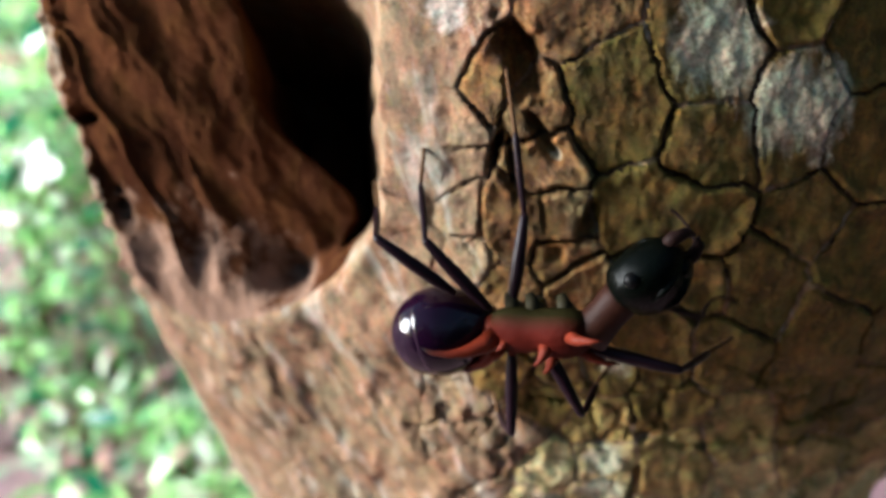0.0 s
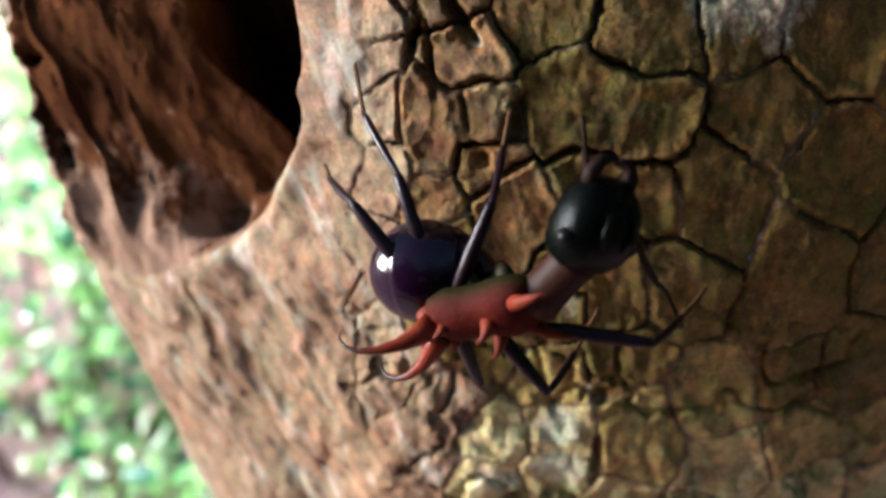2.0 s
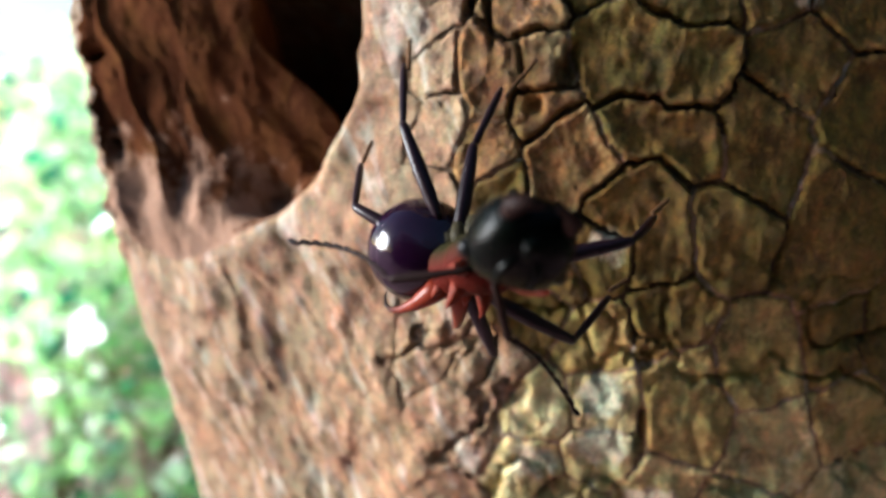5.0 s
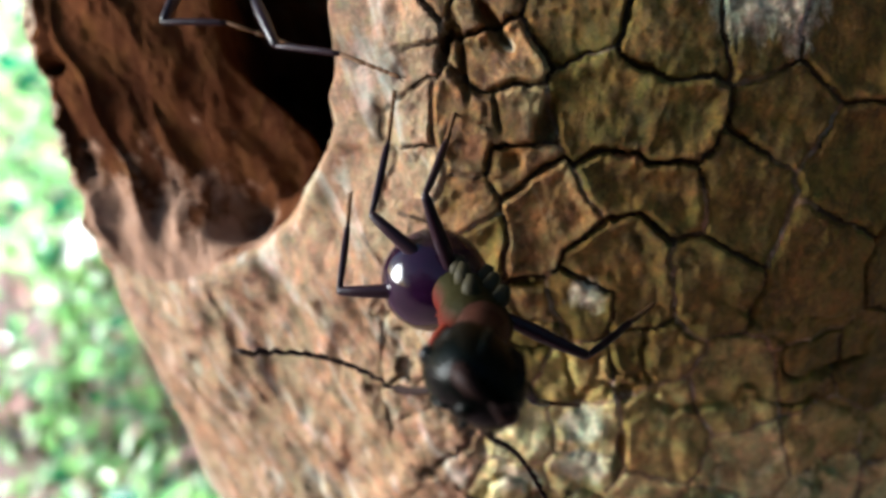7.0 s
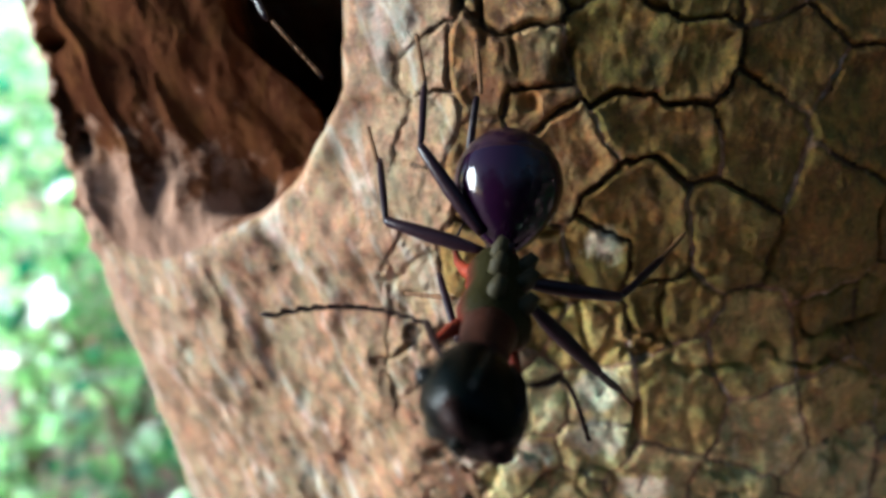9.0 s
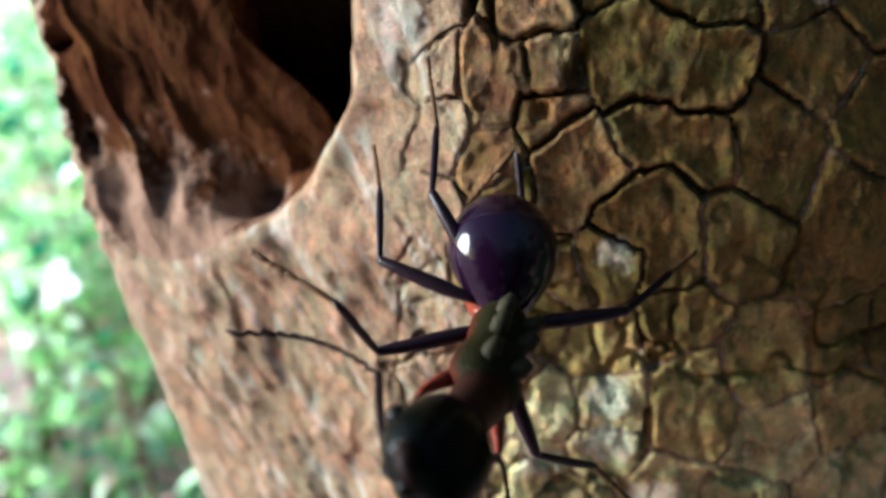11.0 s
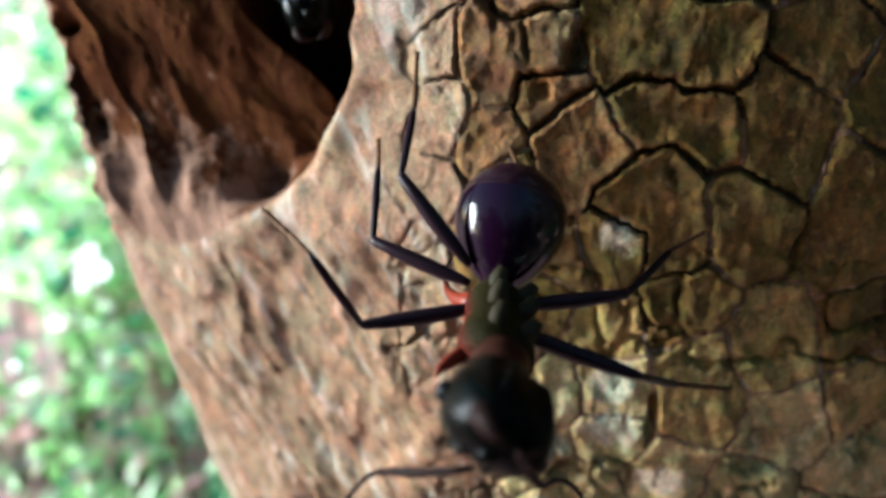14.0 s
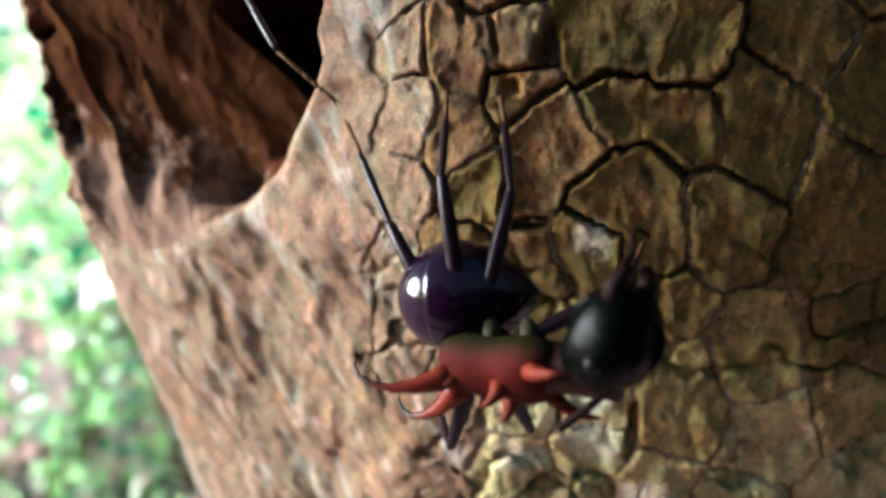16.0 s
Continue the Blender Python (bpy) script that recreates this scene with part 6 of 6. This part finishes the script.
    glide(ant_parts['funiculus_r'], [
        (0, 5.03, -4.41, 1.49, 155, -8, 55), (0.5, 4.51, -6.60, 5.18, 158, -30, 74), (1, 3.28, -5.36, -4.39, 179, 23, 89),
        (1.5, 3.22, -4.51, 2.70, 174, -21, 85), (2, 3.54, -4.23, 3.35, 176, -33, 88), (2.5, 6.00, -5.98, 3.18, 159, -34, 78),
        (3, 1.48, -9.10, -1.09, 172, 0, 79), (3.5, -3.07, -7.92, -7.42, 175, 33, 81), (4, -1.14, -7.91, -7.15, 169, 21, 72),
        (4.2, -1.03, -8.17, -8.68, 166, 16, 68), (6.3, -0.33, -6.23, -3.90, 154, 37, 44), (6.5, -0.83, -7.86, -5.41, 153, 39, 42),
        (7, -0.60, -7.90, -6.28, 163, 31, 61), (7.5, -0.80, -7.90, -5.46, 161, 43, 58), (8, 1.28, -7.58, -6.92, 170, 26, 74),
        (8.5, 0.89, -7.72, -7.26, 169, 20, 71), (11, -1.77, -7.33, -9.02, 177, 22, 84), (11.5, -1.70, -7.37, -9.26, 161, 16, 58),
        (12, -0.94, -7.81, -8.58, 150, 15, 33), (12.5, -1.98, -7.65, -9.84, 177, 21, 85), (13, -1.77, -7.42, -9.01, 162, 21, 59),
        (13.5, 0.57, -7.97, -8.63, 141, -20, 29), (14, -0.16, -7.50, -10.05, 167, 12, 69), (14.5, 0.78, -7.45, -8.75, 165, 3, 69),
        (15, 3.32, -4.04, -5.12, 174, 17, 81), (15.5, 4.19, -3.51, -5.74, 179, 24, 88), (16, 1.49, -4.97, -8.63, 172, -24, 84),
    ])
    glide(other_parts['femur_G'], [
        (0, -2.25, -3.32, 10.69, -26, -63, 116), (4.2, 0.14, -9.62, 1.16, -49, -74, 141), (6.3, 3.53, -8.31, -6.00, -58, -55, 149),
        (7, 3.74, -7.12, -5.67, -51, -53, 141), (7.5, 3.49, -7.27, -5.49, -49, -53, 138), (8, 4.01, -7.40, -4.59, -52, -49, 141),
        (8.5, 1.55, -6.57, -4.51, -47, -62, 138), (11, 0.86, -6.92, -1.14, 13, -40, 79), (12.5, 0.82, -7.03, -2.18, 45, -16, 63),
        (14, 0.99, -6.83, -2.05, 92, 13, 71), (15, 3.65, -6.40, -5.68, -35, -59, 124), (15.5, 3.69, -6.32, -6.58, -43, -63, 134),
        (16, 2.93, -6.54, -6.38, -38, -66, 128),
    ])
    glide(other_parts['tibia_G'], [
        (0, -2.25, -3.32, 10.69, 63, 40, -28), (4.2, 0.14, -9.62, 1.16, 71, 46, -16), (6.3, 3.53, -8.31, -6.00, 76, 13, -13),
        (7, 3.74, -7.12, -5.67, 75, 13, -17), (7.5, 3.49, -7.27, -5.49, 75, 15, -16), (8, 4.01, -7.40, -4.59, 72, 24, -17),
        (8.5, 1.55, -6.57, -4.51, 71, 62, -16), (11, 0.86, -6.92, -1.14, 71, 47, -16), (12.5, 0.82, -7.03, -2.18, 71, 47, -16),
        (14, 0.99, -6.83, -2.05, 71, 46, -15), (15, 3.65, -6.40, -5.68, 71, 48, -16), (15.5, 3.69, -6.32, -6.58, 73, 55, -13),
        (16, 2.93, -6.54, -6.38, 70, 56, -17),
    ])
    glide(other_parts['tarsus_G'], [
        (0, -0.08, -4.47, 8.64, 79, 27, -2), (4.2, 2.29, -10.23, -1.13, 82, 26, 6), (6.3, 6.57, -9.02, -6.71, 75, 26, -10),
        (7, 6.72, -8.02, -6.38, 73, 25, -16), (7.5, 6.46, -8.11, -6.34, 74, 25, -14), (8, 6.81, -8.25, -5.90, 73, 42, -13),
        (8.5, 3.02, -6.98, -7.33, 93, 52, 13), (11, 2.97, -7.52, -3.47, 81, 22, 4), (12.5, 2.92, -7.63, -4.52, 81, 22, 4),
        (14, 3.14, -7.42, -4.35, 81, 21, 5), (15, 5.70, -6.99, -8.06, 84, 38, 5), (15.5, 5.50, -6.74, -9.19, 108, 78, 21),
        (16, 4.64, -7.05, -9.03, 86, 39, 9),
    ])
    glide(other_parts['femur_H'], [
        (0, -5.03, -3.85, 9.98, 17, -63, 74), (4.2, -2.35, -9.98, 0.33, 30, -77, 60), (6.5, -2.34, -5.52, -2.77, 12, -66, 78),
        (7, -1.93, -6.10, -4.09, 12, -66, 78), (7.5, -1.82, -5.95, -1.35, 15, -55, 76), (11, -2.32, -7.10, -0.37, 61, -21, 41),
        (16, -0.39, -7.37, -2.83, 35, -36, 61),
    ])
    glide(other_parts['tibia_H'], [
        (0, -5.03, -3.85, 9.98, 73, 26, -15), (4.2, -2.35, -9.98, 0.33, 77, 29, -7), (6.5, -2.34, -5.52, -2.77, 78, 0, -22),
        (7, -1.93, -6.10, -4.09, 78, 5, -9), (7.5, -1.82, -5.95, -1.35, 75, 11, -18), (11, -2.32, -7.10, -0.37, 73, 16, -19),
        (16, -0.39, -7.37, -2.83, 74, 15, -18),
    ])
    glide(other_parts['tarsus_H'], [
        (0, -2.25, -4.59, 8.58, 79, 27, -2), (4.2, 0.41, -10.34, -1.23, 82, 26, 6), (6.5, 0.64, -6.69, -2.78, 84, -27, -10),
        (7, 1.22, -6.60, -4.36, 80, 18, 3), (7.5, 1.16, -6.95, -1.98, 79, 14, 2), (11, 0.58, -8.11, -1.24, 79, 9, 0),
        (16, 2.55, -8.31, -3.68, 80, 15, 4),
    ])
    glide(other_parts['neck'], [
        (0, -4.40, 2.91, 19.03, 0, 67, -54), (4.2, -2.04, -5.61, 10.22, 0, 67, -54), (6.3, -2.85, -2.11, 4.03, 0, 67, -54),
        (8.5, -1.54, -1.43, 2.63, 0, 67, -54), (11, 0.97, -0.93, 2.61, 0, 67, -54), (12.5, 2.15, -0.68, -0.03, 0, 67, -54),
        (13, 2.69, -0.05, -2.24, 0, 67, -54), (13.5, 2.16, 0.07, -1.28, 0, 67, -54), (14, 1.77, -0.10, -2.11, 0, 67, -54),
        (14.5, 1.79, -1.04, -0.61, 0, 67, -54), (16, 0.50, -1.50, 0.82, 0, 67, -54),
    ])
    glide(other_parts['head'], [
        (0, -4.10, 2.44, 17.83, 34, 67, -54), (4.2, -1.74, -6.09, 9.02, 34, 67, -54), (6.3, -2.54, -2.58, 2.83, 34, 67, -54),
        (8.5, -1.24, -1.91, 1.43, 34, 67, -54), (11, 1.27, -1.40, 1.41, 34, 67, -54), (12.5, 2.46, -1.15, -1.23, 34, 67, -54),
        (13, 2.99, -0.52, -3.44, 34, 67, -54), (13.5, 2.46, -0.40, -2.48, 34, 67, -54), (14, 2.07, -0.58, -3.31, 34, 67, -54),
        (14.5, 2.09, -1.51, -1.81, 34, 67, -54), (16, 0.80, -1.97, -0.38, 34, 67, -54),
    ])
    glide(other_parts['mesosoma'], [
        (0, -4.88, 3.53, 20.95, 34, 67, -54), (4.2, -2.52, -4.99, 12.15, 34, 67, -54), (6.3, -3.33, -1.49, 5.95, 34, 67, -54),
        (8.5, -2.02, -0.81, 4.56, 34, 67, -54), (11, 0.49, -0.31, 4.53, 34, 67, -54), (12.5, 1.67, -0.06, 1.89, 34, 67, -54),
        (13, 2.21, 0.57, -0.32, 34, 67, -54), (13.5, 1.68, 0.69, 0.64, 34, 67, -54), (14, 1.29, 0.52, -0.19, 34, 67, -54),
        (14.5, 1.31, -0.42, 1.31, 34, 67, -54), (16, 0.02, -0.88, 2.74, 34, 67, -54),
    ])
    glide(other_parts['petiole'], [
        (0, -5.38, 4.24, 22.97, 34, 67, -54), (4.2, -3.03, -4.29, 14.17, 34, 67, -54), (6.3, -3.83, -0.78, 7.97, 34, 67, -54),
        (8.5, -2.53, -0.11, 6.58, 34, 67, -54), (11, -0.01, 0.40, 6.55, 34, 67, -54), (12.5, 1.17, 0.65, 3.91, 34, 67, -54),
        (13, 1.70, 1.28, 1.70, 34, 67, -54), (13.5, 1.18, 1.40, 2.66, 34, 67, -54), (14, 0.79, 1.22, 1.83, 34, 67, -54),
        (14.5, 0.81, 0.29, 3.33, 34, 67, -54), (16, -0.48, -0.17, 4.76, 34, 67, -54),
    ])
    glide(other_parts['gaster'], [
        (0, -5.93, 5.01, 25.18, 34, 67, -54), (4.2, -3.58, -3.52, 16.37, 34, 67, -54), (6.3, -4.38, -0.01, 10.18, 34, 67, -54),
        (8.5, -3.08, 0.67, 8.78, 34, 67, -54), (11, -0.56, 1.17, 8.76, 34, 67, -54), (12.5, 0.62, 1.42, 6.12, 34, 67, -54),
        (13, 1.15, 2.05, 3.90, 34, 67, -54), (13.5, 0.63, 2.17, 4.86, 34, 67, -54), (14, 0.24, 2.00, 4.04, 34, 67, -54),
        (14.5, 0.26, 1.06, 5.53, 34, 67, -54), (16, -1.03, 0.60, 6.97, 34, 67, -54),
    ])


motions()
